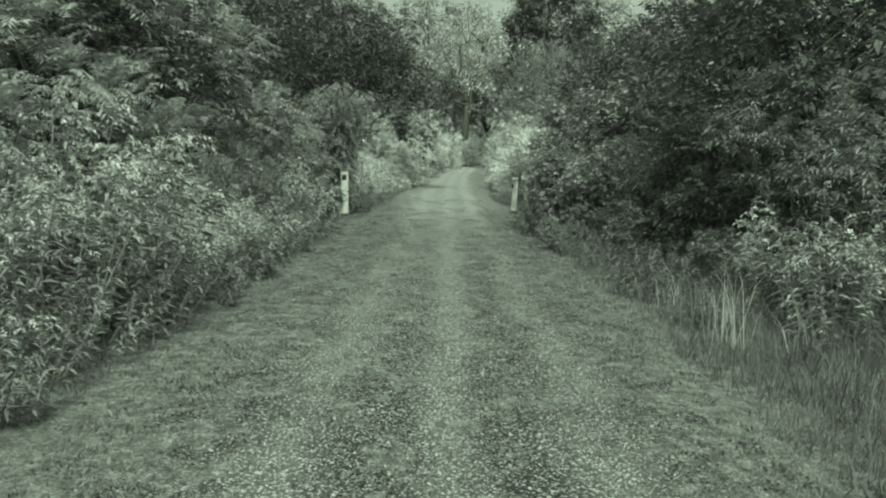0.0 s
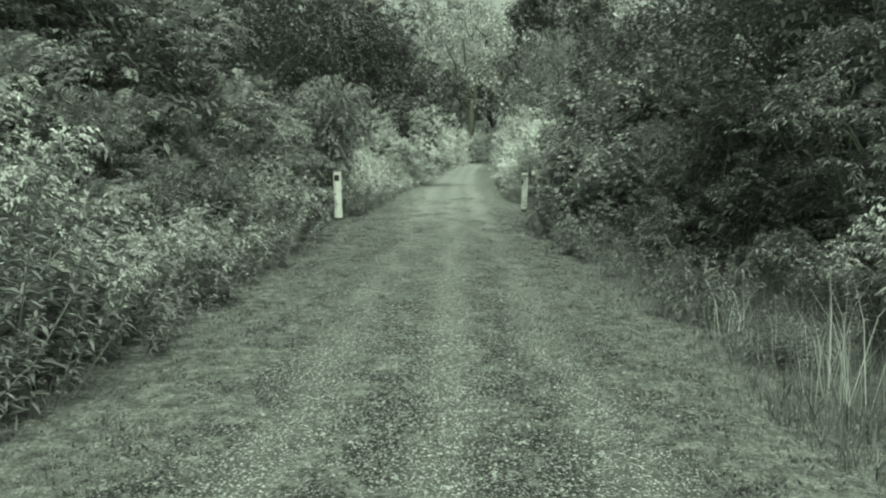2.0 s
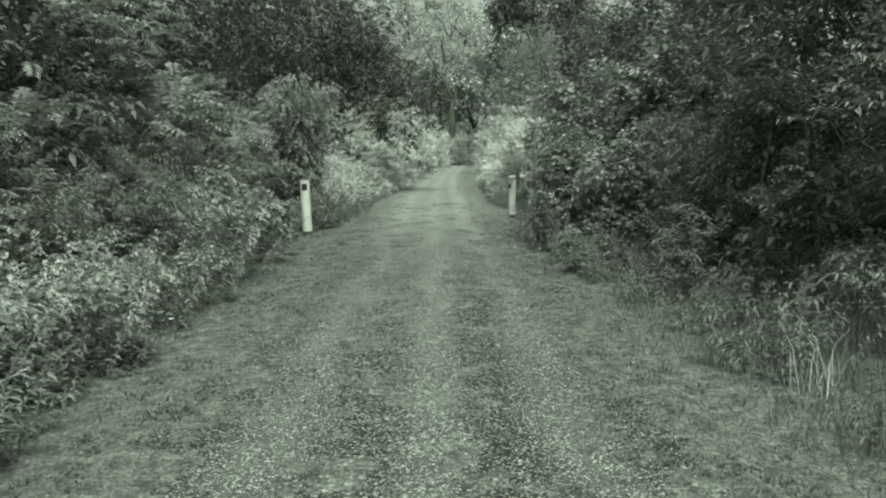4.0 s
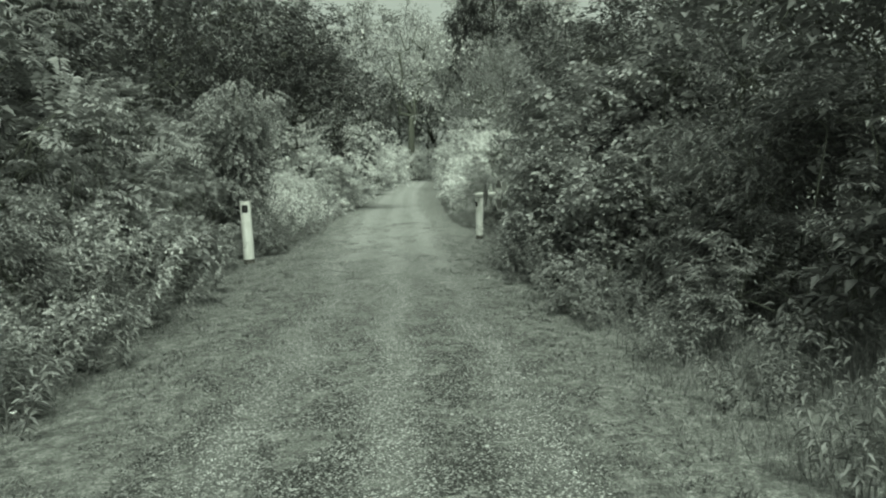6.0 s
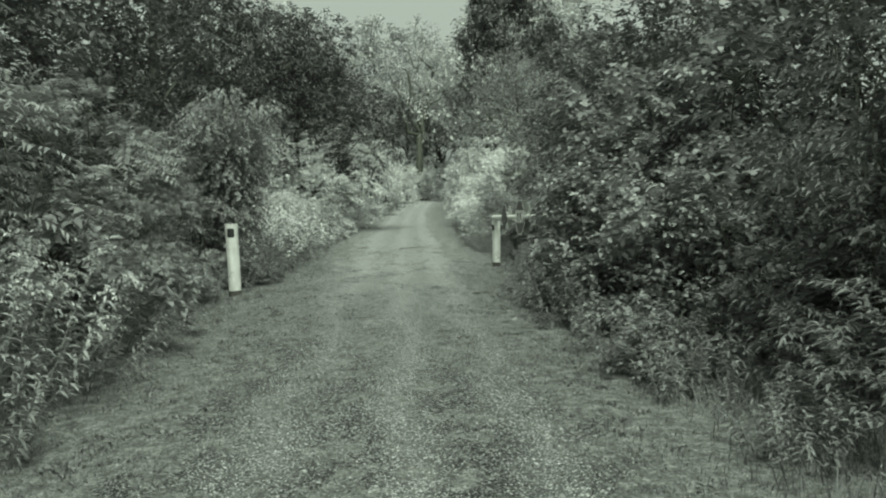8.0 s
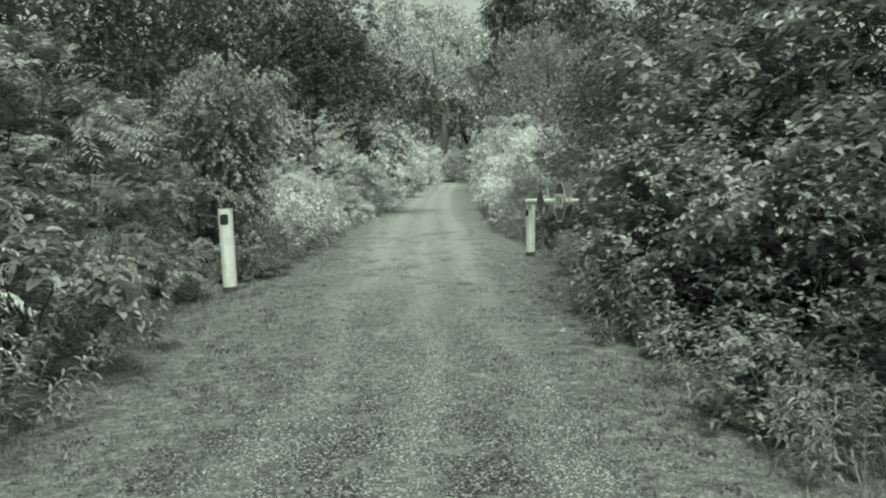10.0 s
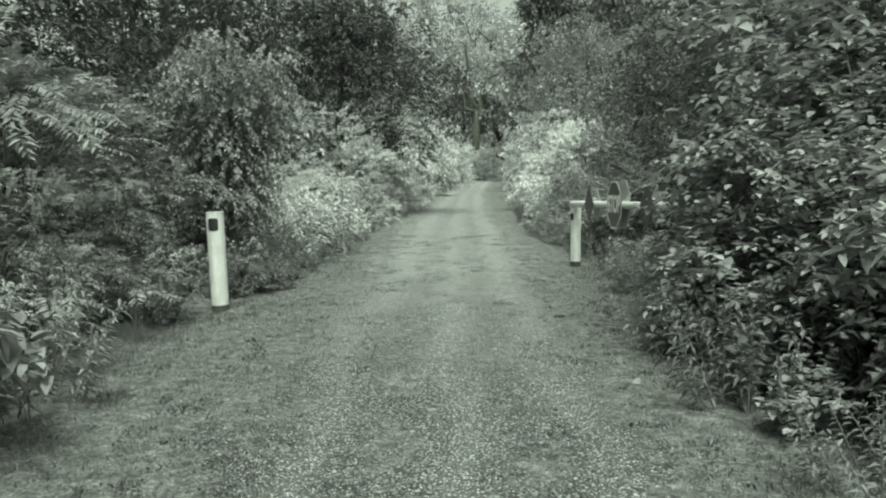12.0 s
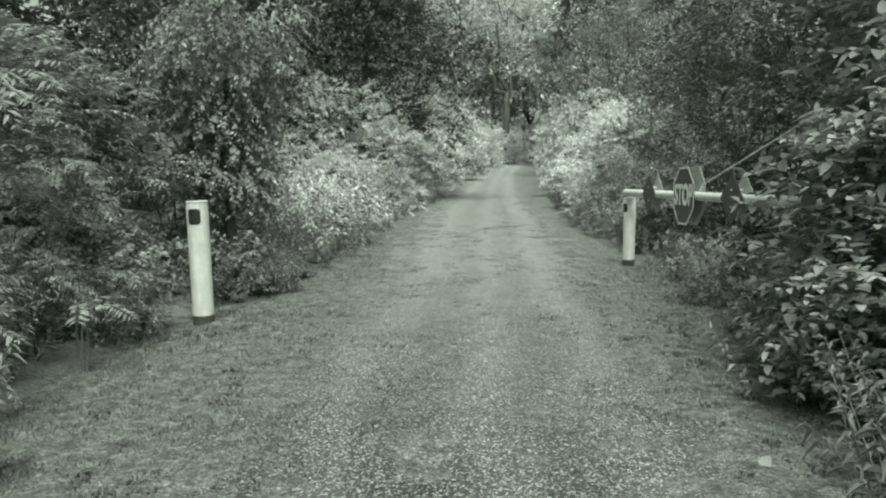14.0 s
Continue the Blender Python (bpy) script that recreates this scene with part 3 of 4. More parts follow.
GREY_LOW = [shrub_data(74, 1.4, 2.6, 620, 12, 0.092, 0.040, 0.38, LEAF_PALE, lobes=14, flat=0.4, open_angle=0.8, sag=0.3)]
OAK = [tree_data(80 + i, 9.5, 2.9, 26, 62, 6, 0.16, 0.108, 0.5, LEAF_DARK, 0.15, 0.10, 0.30, flat=0.4) for i in range(2)]
BRAMBLE = [shrub_data(45 + i, 0.62, 0.95, 210, 9, 0.075, 0.05, 0.26, LEAF_BROAD, lobes=8, broad=True, flat=0.6, open_angle=1.15, sag=0.15) for i in range(2)]
VINE = [vine_tree_data(93, 4.9)]
SAPLING = [sapling_data(96 + i, 2.6) for i in range(2)]
# far crowns carry the haze in their leaf colour
FAR = [tree_data(100 + i, 22.0, 4.6, 28, 48, 5, 0.43, 0.29, 1.1, LEAF_HAZED, 0.3, 0.2, 0.28, flat=0.4) for i in range(3)]
CROWN = tree_data(84, 9.5, 2.8, 30, 105, 8, 0.135, 0.092, 0.5, LEAF_DARK, 0.15, 0.16, 0.30, flat=0.4)
YOUNG = [tree_data(106, 9.5, 2.3, 26, 62, 6, 0.142, 0.09, 0.5, LEAF_PALE, 0.12, 0.10, 0.32, flat=0.5)]
DARK_FAR = [tree_data(104, 22.0, 3.6, 26, 56, 7, 0.32, 0.2, 1.0, LEAF_DARK, 0.3, 0.42, 0.26)]
BARE = [fork_tree_data(120, 17.0)]
SPARSE = [tree_data(110 + i, 21.0, 3.2, 20, 34, 5, 0.32, 0.18, 1.1, LEAF_HAZED, 0.15, 0.3, 0.28, flat=0.4) for i in range(2)]

rng = np.random.default_rng(11)


def row_of(name, kinds, spots, label, category, group):
    for x, y, size in spots:
        plant(name, kinds[rng.integers(len(kinds))], x, y, size * rng.uniform(0.88, 1.12), rng.uniform(0, 360), rng.uniform(0.82, 1.2), label, category, group)


# roadside herbs, left
row_of("goldenrod_clump", HERB, [(-3.0, 3.6, 0.85), (-3.5, 4.5, 1.0), (-3.0, 5.5, 1.1), (-3.5, 5.9, 1.25), (-3.05, 6.6, 1.15), (-3.7, 7.0, 1.25), (-2.75, 7.8, 0.8), (-2.7, 9.2, 0.7),
        (-3.1, 10.6, 0.9), (-2.7, 11.6, 0.65), (-3.0, 13.4, 0.9), (-3.5, 14.6, 1.1), (-3.1, 15.8, 0.8), (-3.9, 17.0, 1.0), (-3.75, 19.3, 0.85)],
       "pale feathery goldenrod clump beside the gravel track", "weed", "roadside herbs")
row_of("leafy_weed", LEAFY, [(-2.9, 3.4, 0.8), (-2.8, 4.7, 0.85), (-3.3, 5.0, 0.9), (-2.75, 5.3, 0.8), (-3.0, 6.0, 0.9), (-3.4, 4.0, 0.9), (-3.9, 4.9, 0.9), (-2.5, 4.2, 0.8), (-2.6, 6.3, 0.8), (-2.5, 7.7, 0.9), (-2.5, 9.3, 0.8), (-2.6, 10.8, 0.8), (-2.6, 12.4, 0.8), (-2.7, 14.4, 0.8), (-2.9, 16.6, 0.8), (-3.1, 19.6, 0.6), (-3.45, 18.4, 0.8), (-3.9, 18.3, 0.9), (-4.2, 19.6, 0.9), (-3.0, 21.6, 0.75), (-2.5, 22.4, 0.7), (-2.6, 25.2, 0.6), (-2.3, 27.6, 0.55), (-2.4, 30.2, 0.6), (-2.3, 33.0, 0.6), (-2.2, 36.2, 0.65), (-2.1, 39.5, 0.7)],
       "low leafy green weeds at the track's edge", "weed", "roadside weeds")
row_of("bramble_clump", BRAMBLE, [(-2.85, 9.7, 1.0), (-3.1, 6.9, 1.1), (-2.8, 8.6, 0.8), (-3.0, 12.0, 1.0), (-3.4, 19.9, 0.9), (-2.95, 21.9, 0.85), (-2.7, 23.4, 0.7), (-3.8, 21.3, 0.9), (-3.7, 24.2, 0.8), (3.1, 23.6, 0.8), (3.1, 22.2, 0.7), (2.35, 14.2, 0.8), (2.7, 20.4, 0.6)],
       "low bramble clump with toothed broad leaves", "shrub", "brambles")
# the bank of shrubs, left
row_of("sumac_shrub", SUMAC, [(-3.45, 18.9, 0.5), (-3.3, 17.6, 0.45), (-3.5, 13.2, 0.5), (-3.3, 8.9, 0.5), (-4.3, 6.4, 0.8), (-4.6, 8.8, 1.0), (-4.2, 11.6, 1.0), (-4.5, 13.8, 1.1), (-4.2, 16.2, 1.05), (-4.4, 18.6, 1.1), (-5.4, 10.5, 1.35), (-5.4, 15.0, 1.4), (-5.2, 20.2, 1.2), (-4.9, 22.2, 1.15)],
       "sumac shrub with long feathery compound leaves", "shrub", "roadside shrubs")
row_of("narrow_leaved_shrub", NARROW, [(-3.7, 8.7, 0.55), (-3.6, 10.2, 0.6), (-3.4, 12.1, 0.48), (-4.7, 4.2, 0.8), (-5.4, 6.0, 1.0), (-4.8, 21.4, 0.8), (-4.6, 28.0, 0.75), (-4.3, 23.6, 0.6), (-4.2, 25.2, 0.55)],
       "dense green shrub with narrow pointed leaves", "shrub", "roadside shrubs")
row_of("narrow_leaved_shrub", NARROW_SHADED, [(-6.0, 8.2, 1.2), (-6.4, 12.4, 1.35), (-6.4, 17.4, 1.4), (-6.2, 22.5, 1.3), (-6.6, 34.5, 1.4), (-6.0, 38.8, 1.3), (5.2, 10.4, 1.3), (5.4, 13.4, 1.5), (5.4, 16.6, 1.6), (4.9, 20.6, 1.25), (4.6, 22.4, 1.15), (5.0, 24.4, 1.35), (4.5, 27.2, 1.15)],
       "tall dense shrub with narrow pointed leaves, darkened for shade", "shrub", "roadside shrubs")
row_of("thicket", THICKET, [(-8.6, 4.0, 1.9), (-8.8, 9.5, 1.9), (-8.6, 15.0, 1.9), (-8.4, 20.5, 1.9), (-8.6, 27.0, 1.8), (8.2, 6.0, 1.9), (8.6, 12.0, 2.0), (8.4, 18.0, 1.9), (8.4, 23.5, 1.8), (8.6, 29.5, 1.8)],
       "tangled thicket of tall shrubs under the trees, leaf darkened for shade", "thicket", "thickets")
# bright shrubs past the posts, the daylight on them put into the leaf colour
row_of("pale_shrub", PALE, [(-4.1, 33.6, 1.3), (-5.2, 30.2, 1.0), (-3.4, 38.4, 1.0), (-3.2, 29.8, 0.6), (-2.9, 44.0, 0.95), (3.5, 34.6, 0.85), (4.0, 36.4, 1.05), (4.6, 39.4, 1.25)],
       "bushy shrub bordering the far track, leaf brightened as if lit", "shrub", "pale shrubs")
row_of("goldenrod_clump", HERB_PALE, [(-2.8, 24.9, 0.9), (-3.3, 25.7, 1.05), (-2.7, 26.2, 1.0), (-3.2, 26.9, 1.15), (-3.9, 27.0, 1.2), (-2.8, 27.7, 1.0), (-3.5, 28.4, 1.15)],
       "tall flowering goldenrod behind the white post, plumes brightened as if lit", "weed", "roadside herbs")
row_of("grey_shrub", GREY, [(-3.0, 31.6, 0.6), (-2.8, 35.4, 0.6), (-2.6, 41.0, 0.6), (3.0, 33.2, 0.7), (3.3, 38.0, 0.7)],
       "soft grey-green bush at the track's edge, leaf brightened as if lit", "shrub", "grey shrubs")
# right side
row_of("leafy_weed", LEAFY, [(2.7, 7.6, 0.6), (2.6, 9.2, 0.65), (2.6, 10.6, 0.65), (2.5, 12.0, 0.6), (2.4, 13.4, 0.65), (2.3, 15.0, 0.7), (2.2, 16.6, 0.8), (2.3, 18.4, 0.7), (2.6, 22.0, 0.7), (2.9, 24.9, 0.7), (2.7, 26.5, 0.7), (2.5, 28.8, 0.6), (2.4, 31.2, 0.6), (2.4, 34.0, 0.65), (2.5, 37.5, 0.7), (2.7, 40.5, 0.7)],
       "low leafy green weeds at the track's edge", "weed", "roadside weeds")
row_of("goldenrod_clump", HERB, [(3.55, 6.3, 0.95), (3.6, 7.5, 0.85), (3.75, 9.0, 0.6), (4.2, 6.9, 0.7), (2.8, 27.6, 0.8)],
       "pale feathery goldenrod clump beside the gravel track", "weed", "roadside herbs")
row_of("narrow_leaved_shrub", NARROW, [(4.6, 7.4, 0.75), (4.2, 9.6, 0.85), (3.7, 11.8, 0.85), (3.8, 13.4, 0.8)],
       "dense green shrub with narrow pointed leaves", "shrub", "roadside shrubs")
row_of("broad_leaved_shrub", BROAD, [(3.08, 16.5, 0.75), (3.36, 17.7, 0.95), (3.78, 19.0, 1.15), (3.2, 18.2, 0.95), (4.2, 18.4, 1.25), (3.3, 15.2, 0.8), (4.0, 16.3, 1.15), (3.4, 26.4, 0.6)],
       "bramble and vine tangle with broad pointed leaves", "shrub", "broad shrubs")
# trees behind the shrubs
row_of("leafy_tree", OAK, [(-8.0, 7.0, 0.8), (-10.0, 14.5, 1.05), (-9.6, 21.0, 1.1),  (-7.6, 12.5, 0.95), (-7.2, 17.6, 1.0), (-7.4, 24.0, 1.0), (-8.6, 32.0, 0.95), (-9.0, 41.5, 1.15), (-7.6, 31.5, 1.1), (-7.0, 37.0, 1.0), (-9.5, 50.0, 1.2), (-8.0, 60.0, 1.1),
        (7.6, 9.0, 0.75), (7.4, 14.0, 0.8), (7.2, 19.5, 1.0), (7.2, 25.5, 0.95), (8.4, 33.0, 0.9), (9.0, 42.0, 1.0), (10.5, 52.0, 1.1), (11.5, 62.0, 1.1)],
       "leafy broadleaf tree with a dense dark crown", "tree", "trees along the track")
row_of("vine_hung_tree", VINE, [(-3.3, 23.1, 1.0)], "small tree hung with dark trailing vines beside the white post", "tree", "")
row_of("sapling", SAPLING, [(-4.3, 24.6, 1.0), (-4.8, 25.3, 1.1), (-5.3, 24.4, 1.0), (-4.5, 26.2, 1.2)], "thin dark sapling stem in the shade behind the white post", "tree", "saplings")
row_of("sumac_seedling", [seedling_data(64, 0.8)], [(-2.95, 18.8, 1.0), (-3.15, 17.5, 1.1), (-3.3, 19.7, 0.9), (-2.9, 12.9, 1.0), (-2.8, 8.3, 1.0)], "young sumac with pale two-ranked fronds on thin stalks", "shrub", "sumac seedlings")
row_of("large_leaved_vine", BIGLEAF, [(-2.9, 15.5, 0.8), (-4.0, 14.0, 0.8)], "grape-like vine with large pale leaves over the weeds", "vine", "vines")
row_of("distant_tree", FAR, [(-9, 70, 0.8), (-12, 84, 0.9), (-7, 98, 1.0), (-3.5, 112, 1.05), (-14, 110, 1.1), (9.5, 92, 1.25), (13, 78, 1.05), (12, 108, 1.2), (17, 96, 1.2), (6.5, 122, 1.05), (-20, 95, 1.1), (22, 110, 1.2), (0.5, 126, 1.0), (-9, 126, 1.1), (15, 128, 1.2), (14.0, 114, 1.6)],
       "tall distant tree, its crown paled for haze", "tree", "distant trees")
row_of("young_pale_tree", YOUNG, [(6.2, 47.0, 0.9), (7.6, 41.0, 0.95), (6.8, 55.0, 1.05), (-5.4, 56.0, 1.0)], "young pale-leaved tree above the shrubs of the far track", "tree", "trees along the track")
plant("round_crowned_tree", CROWN, -4.1, 41.0, 1.16, 40, 1.0, "dark round-crowned broadleaf tree behind the pale shrubs", "tree", "trees along the track")
plant("forking_tree", BARE[0], 2.2, 103, 1.15, 0, 1.0, "half-bare forking tree at the end of the track", "tree", "distant trees")
row_of("sparse_tree", SPARSE, [(2.4, 113, 1.15), (5.2, 116, 1.25), (-0.6, 119, 1.1), (3.8, 121, 1.3)], "tall thin-leaved tree with bare forking limbs", "tree", "distant trees")
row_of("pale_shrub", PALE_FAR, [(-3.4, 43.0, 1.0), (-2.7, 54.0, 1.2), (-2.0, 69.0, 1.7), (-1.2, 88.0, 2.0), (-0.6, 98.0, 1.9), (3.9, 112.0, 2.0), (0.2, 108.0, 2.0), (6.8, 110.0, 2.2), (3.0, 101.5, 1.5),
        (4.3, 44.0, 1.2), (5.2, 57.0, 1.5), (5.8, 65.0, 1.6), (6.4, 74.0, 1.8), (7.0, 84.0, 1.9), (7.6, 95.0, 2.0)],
       "bushy shrub bordering the far track, leaf brightened as if lit", "shrub", "pale shrubs")

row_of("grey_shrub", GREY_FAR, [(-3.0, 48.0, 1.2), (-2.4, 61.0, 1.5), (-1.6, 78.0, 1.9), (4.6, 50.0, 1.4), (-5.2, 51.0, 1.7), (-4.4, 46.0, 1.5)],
       "soft grey-green bush at the track's edge, leaf brightened as if lit", "shrub", "grey shrubs")
row_of("grey_shrub", GREY_LOW, [(2.95, 29.4, 0.6), (3.1, 31.2, 0.75), (3.9, 31.6, 0.9), (3.5, 27.8, 0.6)],
       "soft dull-green bush growing to the track's edge", "shrub", "grey shrubs")
row_of("narrow_leaved_shrub", NARROW_SHADED, [(5.9, 31.2, 1.3), (6.6, 35.5, 1.4), (4.0, 29.0, 0.55)],
       "tall dense shrub with narrow pointed leaves, darkened for shade", "shrub", "roadside shrubs")
row_of("pale_shrub", PALE_FAR, [(2.4, 99.5, 1.25)], "bushy shrub bordering the far track, leaf brightened as if lit", "shrub", "pale shrubs")
row_of("dark_tall_tree", DARK_FAR, [(8.0, 64.0, 1.0)], "tall dark narrow-crowned tree above the far track", "tree", "trees along the track")


# ---- gate ----
def disc_tube(r, h, seg=28, bevel=0.006):
    """An upright round bar with eased rims, from z = 0 to h."""
    bm = bmesh.new()
    k = min(bevel, h * 0.3, r * 0.6)
    profile = [(r - k, 0), (r - 0.3 * k, 0.3 * k), (r, k), (r, k * 1.2), (r, h - k * 1.2), (r, h - k), (r - 0.3 * k, h - 0.3 * k), (r - k, h)]
    rings = [[bm.verts.new((q * math.cos(2 * math.pi * i / seg), q * math.sin(2 * math.pi * i / seg), z)) for i in range(seg)] for q, z in profile]
    for a, b in zip(rings, rings[1:]):
        for i in range(seg):
            bm.faces.new((a[i], a[(i + 1) % seg], b[(i + 1) % seg], b[i])).smooth = True
    bm.faces.new(rings[0][::-1])
    bm.faces.new(rings[-1])
    return bm


LEFT_POST, RIGHT_POST, PIVOT = (-2.66, 20.50), (2.25, 25.1), (2.80, 19.3)


def rounded_plate(w, h, r, thick, radius):
    """A plate with rounded corners in x and z, facing -y, bent round a pipe of that radius."""
    bm = bmesh.new()
    low, high = [], []
    for i in range(13):
        x = -w / 2 * math.cos(math.pi * i / 12)
        over = max(0.0, abs(x) - (w / 2 - r))
        z = h / 2 - r + math.sqrt(max(0.0, r * r - over * over))
        y = radius - math.sqrt(radius * radius - x * x)
        low.append(bm.verts.new((x, y, -z)))
        high.append(bm.verts.new((x, y, z)))
    for i in range(12):
        bm.faces.new((low[i], low[i + 1], high[i + 1], high[i]))
    ext = bmesh.ops.extrude_face_region(bm, geom=bm.faces[:])
    bmesh.ops.translate(bm, vec=(0, thick, 0), verts=[g for g in ext["geom"] if isinstance(g, bmesh.types.BMVert)])
    bmesh.ops.recalc_face_normals(bm, faces=bm.faces)
    return bm


def polygon_plate(points, thick):
    """A flat sign plate in x and z, facing -y."""
    bm = bmesh.new()
    f = bm.faces.new([bm.verts.new((x, 0, z)) for x, z in points])
    ext = bmesh.ops.extrude_face_region(bm, geom=[f])
    bmesh.ops.translate(bm, vec=(0, thick, 0), verts=[g for g in ext["geom"] if isinstance(g, bmesh.types.BMVert)])
    bmesh.ops.recalc_face_normals(bm, faces=bm.faces)
    return bm


def border(points, width, y):
    """A raised rim just inside an outline."""
    bm = bmesh.new()
    k = 1 - width / max(abs(x) for x, _ in points)
    outer = [bm.verts.new((x * 0.985, y, z * 0.985)) for x, z in points]
    inner = [bm.verts.new((x * k, y, z * k)) for x, z in points]
    m = len(points)
    for i in range(m):
        bm.faces.new((outer[i], outer[(i + 1) % m], inner[(i + 1) % m], inner[i]))
    ext = bmesh.ops.extrude_face_region(bm, geom=bm.faces[:])
    bmesh.ops.translate(bm, vec=(0, -0.002, 0), verts=[g for g in ext["geom"] if isinstance(g, bmesh.types.BMVert)])
    bmesh.ops.recalc_face_normals(bm, faces=bm.faces)
    return bm


def bar(r, a, b, seg=20, bevel=0.0):
    """A round bar from a to b."""
    a, b = Vector(a), Vector(b)
    bm = disc_tube(r, (b - a).length, seg, bevel or r * 0.3)
    bm.transform(Matrix.Translation(a) @ (b - a).to_track_quat("Z", "Y").to_matrix().to_4x4())
    return bm


def gate_post(x, y, r, h, slot_turn, slot_w, slot_h, slot_z, lean, label):
    post = new("gate_post")
    z = float(ground_z(x, y)) - 0.01
    post.matrix_basis = pose(x, y, z, 0, lean, 0)
    part("pipe", bar(r, (0, 0, 0.085), (0, 0, h), 32, 0.008), WHITE, post)
    part("footing", disc_tube(r * 0.985, 0.10, 32, 0.004), RUST, post, "bare rusty pipe foot without paint")
    part("rim", bar(r + 0.004, (0, 0, h - 0.012), (0, 0, h + 0.004), 32, 0.005), WHITE, post)
    plate = rounded_plate(slot_w, slot_h, slot_w * 0.26, 0.02, r + 0.003)
    plate.transform(pose(0, 0, 0, 0, 0, slot_turn) @ Matrix.Translation((0, -r - 0.003, slot_z)))
    part("latch_slot", plate, BLACK, post, "black rounded latch opening")
    return tagged(post, label, "post", "gate posts")


gate_post(*LEFT_POST, 0.102, 1.19, 1, 0.115, 0.15, 1.045, -1.8, "white painted steel pipe post with black latch slot")
gate_post(*RIGHT_POST, 0.09, 1.03, -68, 0.10, 0.13, 0.88, 0.0, "white painted pipe post carrying the open gate arm")


def gate_arm():
    a = Vector((RIGHT_POST[0] - 0.045, RIGHT_POST[1] + 0.10, 1.40))
    b = Vector((PIVOT[0], PIVOT[1], 1.475))
    way = (b - a).normalized()
    arm = new("barrier_gate")
    turn = math.degrees(math.atan2(way.y, way.x))
    arm.matrix_basis = Matrix.Translation(a) @ pose(0, 0, 0, 0, 0, turn) @ pose(0, 0, 0, 0, -math.degrees(math.asin(way.z)), 0)
    length = (b - a).length
    part("arm_pipe", bar(0.051, (-0.02, 0, 0), (length, 0, 0), 24, 0.02), WHITE, arm)

    oct_r = 0.345 / math.cos(radians(22.5))
    octagon = [(oct_r * math.cos(radians(22.5 + 45 * i)), oct_r * math.sin(radians(22.5 + 45 * i))) for i in range(8)]
    dia = [(0.28, 0), (0, 0.28), (-0.28, 0), (0, -0.28)]
    for side in (-1, 1):
        turn_z = 0 if side < 0 else 180
        plate = polygon_plate(octagon, 0.004)
        plate.transform(pose(2.63 + (0.0 if side < 0 else 0.03), side * 0.060, 0.0, 0, 0, turn_z))
        if side < 0:
            o = part("stop_sign", plate, SIGN_RED, arm, "faded red octagonal stop sign with white rim")
            rim = border(octagon, 0.026, -0.001)
            rim.transform(pose(2.63, side * 0.060, 0, 0, 0, turn_z))
            part("sign_border", rim, SIGN_WHITE, o, "white sign border")
            text = bpy.data.curves.new("lettering", "FONT")
            text.body, text.size, text.align_x, text.align_y, text.extrude = "STOP", 0.335, "CENTER", "CENTER", 0.0015
            text.offset = 0.012
            tmp = bpy.data.objects.new("lettering", text)
            me = bpy.data.meshes.new_from_object(tmp)
            bpy.data.objects.remove(tmp)
            me.materials.append(SIGN_WHITE)
            xs = [v.co.x for v in me.vertices]
            fit = 0.60 / (max(xs) - min(xs))
            me.transform(pose(2.63, side * 0.060 - 0.003, 0, 90, 0, 0) @ Matrix.Diagonal((fit, 1.0, 1, 1)))
            word = new("lettering", me)
            word.parent = o
            tagged(word, "white capital letters STOP")
        else:
            part("stop_sign_back", plate, SIGN_BACK, arm, "bare grey metal back of a second sign")
        for s in (1.30, 4.0):
            plate = polygon_plate(dia, 0.004)
            plate.transform(pose(s + (0.0 if side < 0 else 0.02), side * 0.060, 0.0, 0, 0, turn_z))
            part("diamond_marker", plate, SIGN_GREY if side < 0 else SIGN_BACK, arm, "dark diamond marker panel" if side < 0 else "bare metal back of a diamond marker")
    for s in (1.30, 2.63, 4.0):
        for z in (-0.03, 0.03):
            part("bolt", bar(0.009, (s, -0.069, z * 2.9), (s, 0.069, z * 2.9), 8, 0.002), STEEL, arm)
    part("stay_cable", bar(0.007, (2.92, 0.07, 0.14), (length - 0.02, 0.0, 0.83), 8, 0.002), STEEL, arm, "taut galvanised stay cable")
    part("cable_eye", bar(0.016, (2.87, 0.03, 0.03), (2.94, 0.07, 0.15), 8, 0.004), STEEL, arm)
    tagged(arm, "white pipe barrier arm swung open, carrying a stop sign", "barrier gate")


gate_arm()
pivot = new("pivot_post")
pivot.matrix_basis = pose(*PIVOT, float(ground_z(*PIVOT)) + 0.05)
part("pipe", disc_tube(0.07, 1.3, 24), RUST, pivot)
part("cap", bar(0.082, (0, 0, 1.28), (0, 0, 1.32), 24, 0.01), RUST, pivot)
tagged(pivot, "dark rusted pivot post of the gate among brambles", "post", "gate posts")


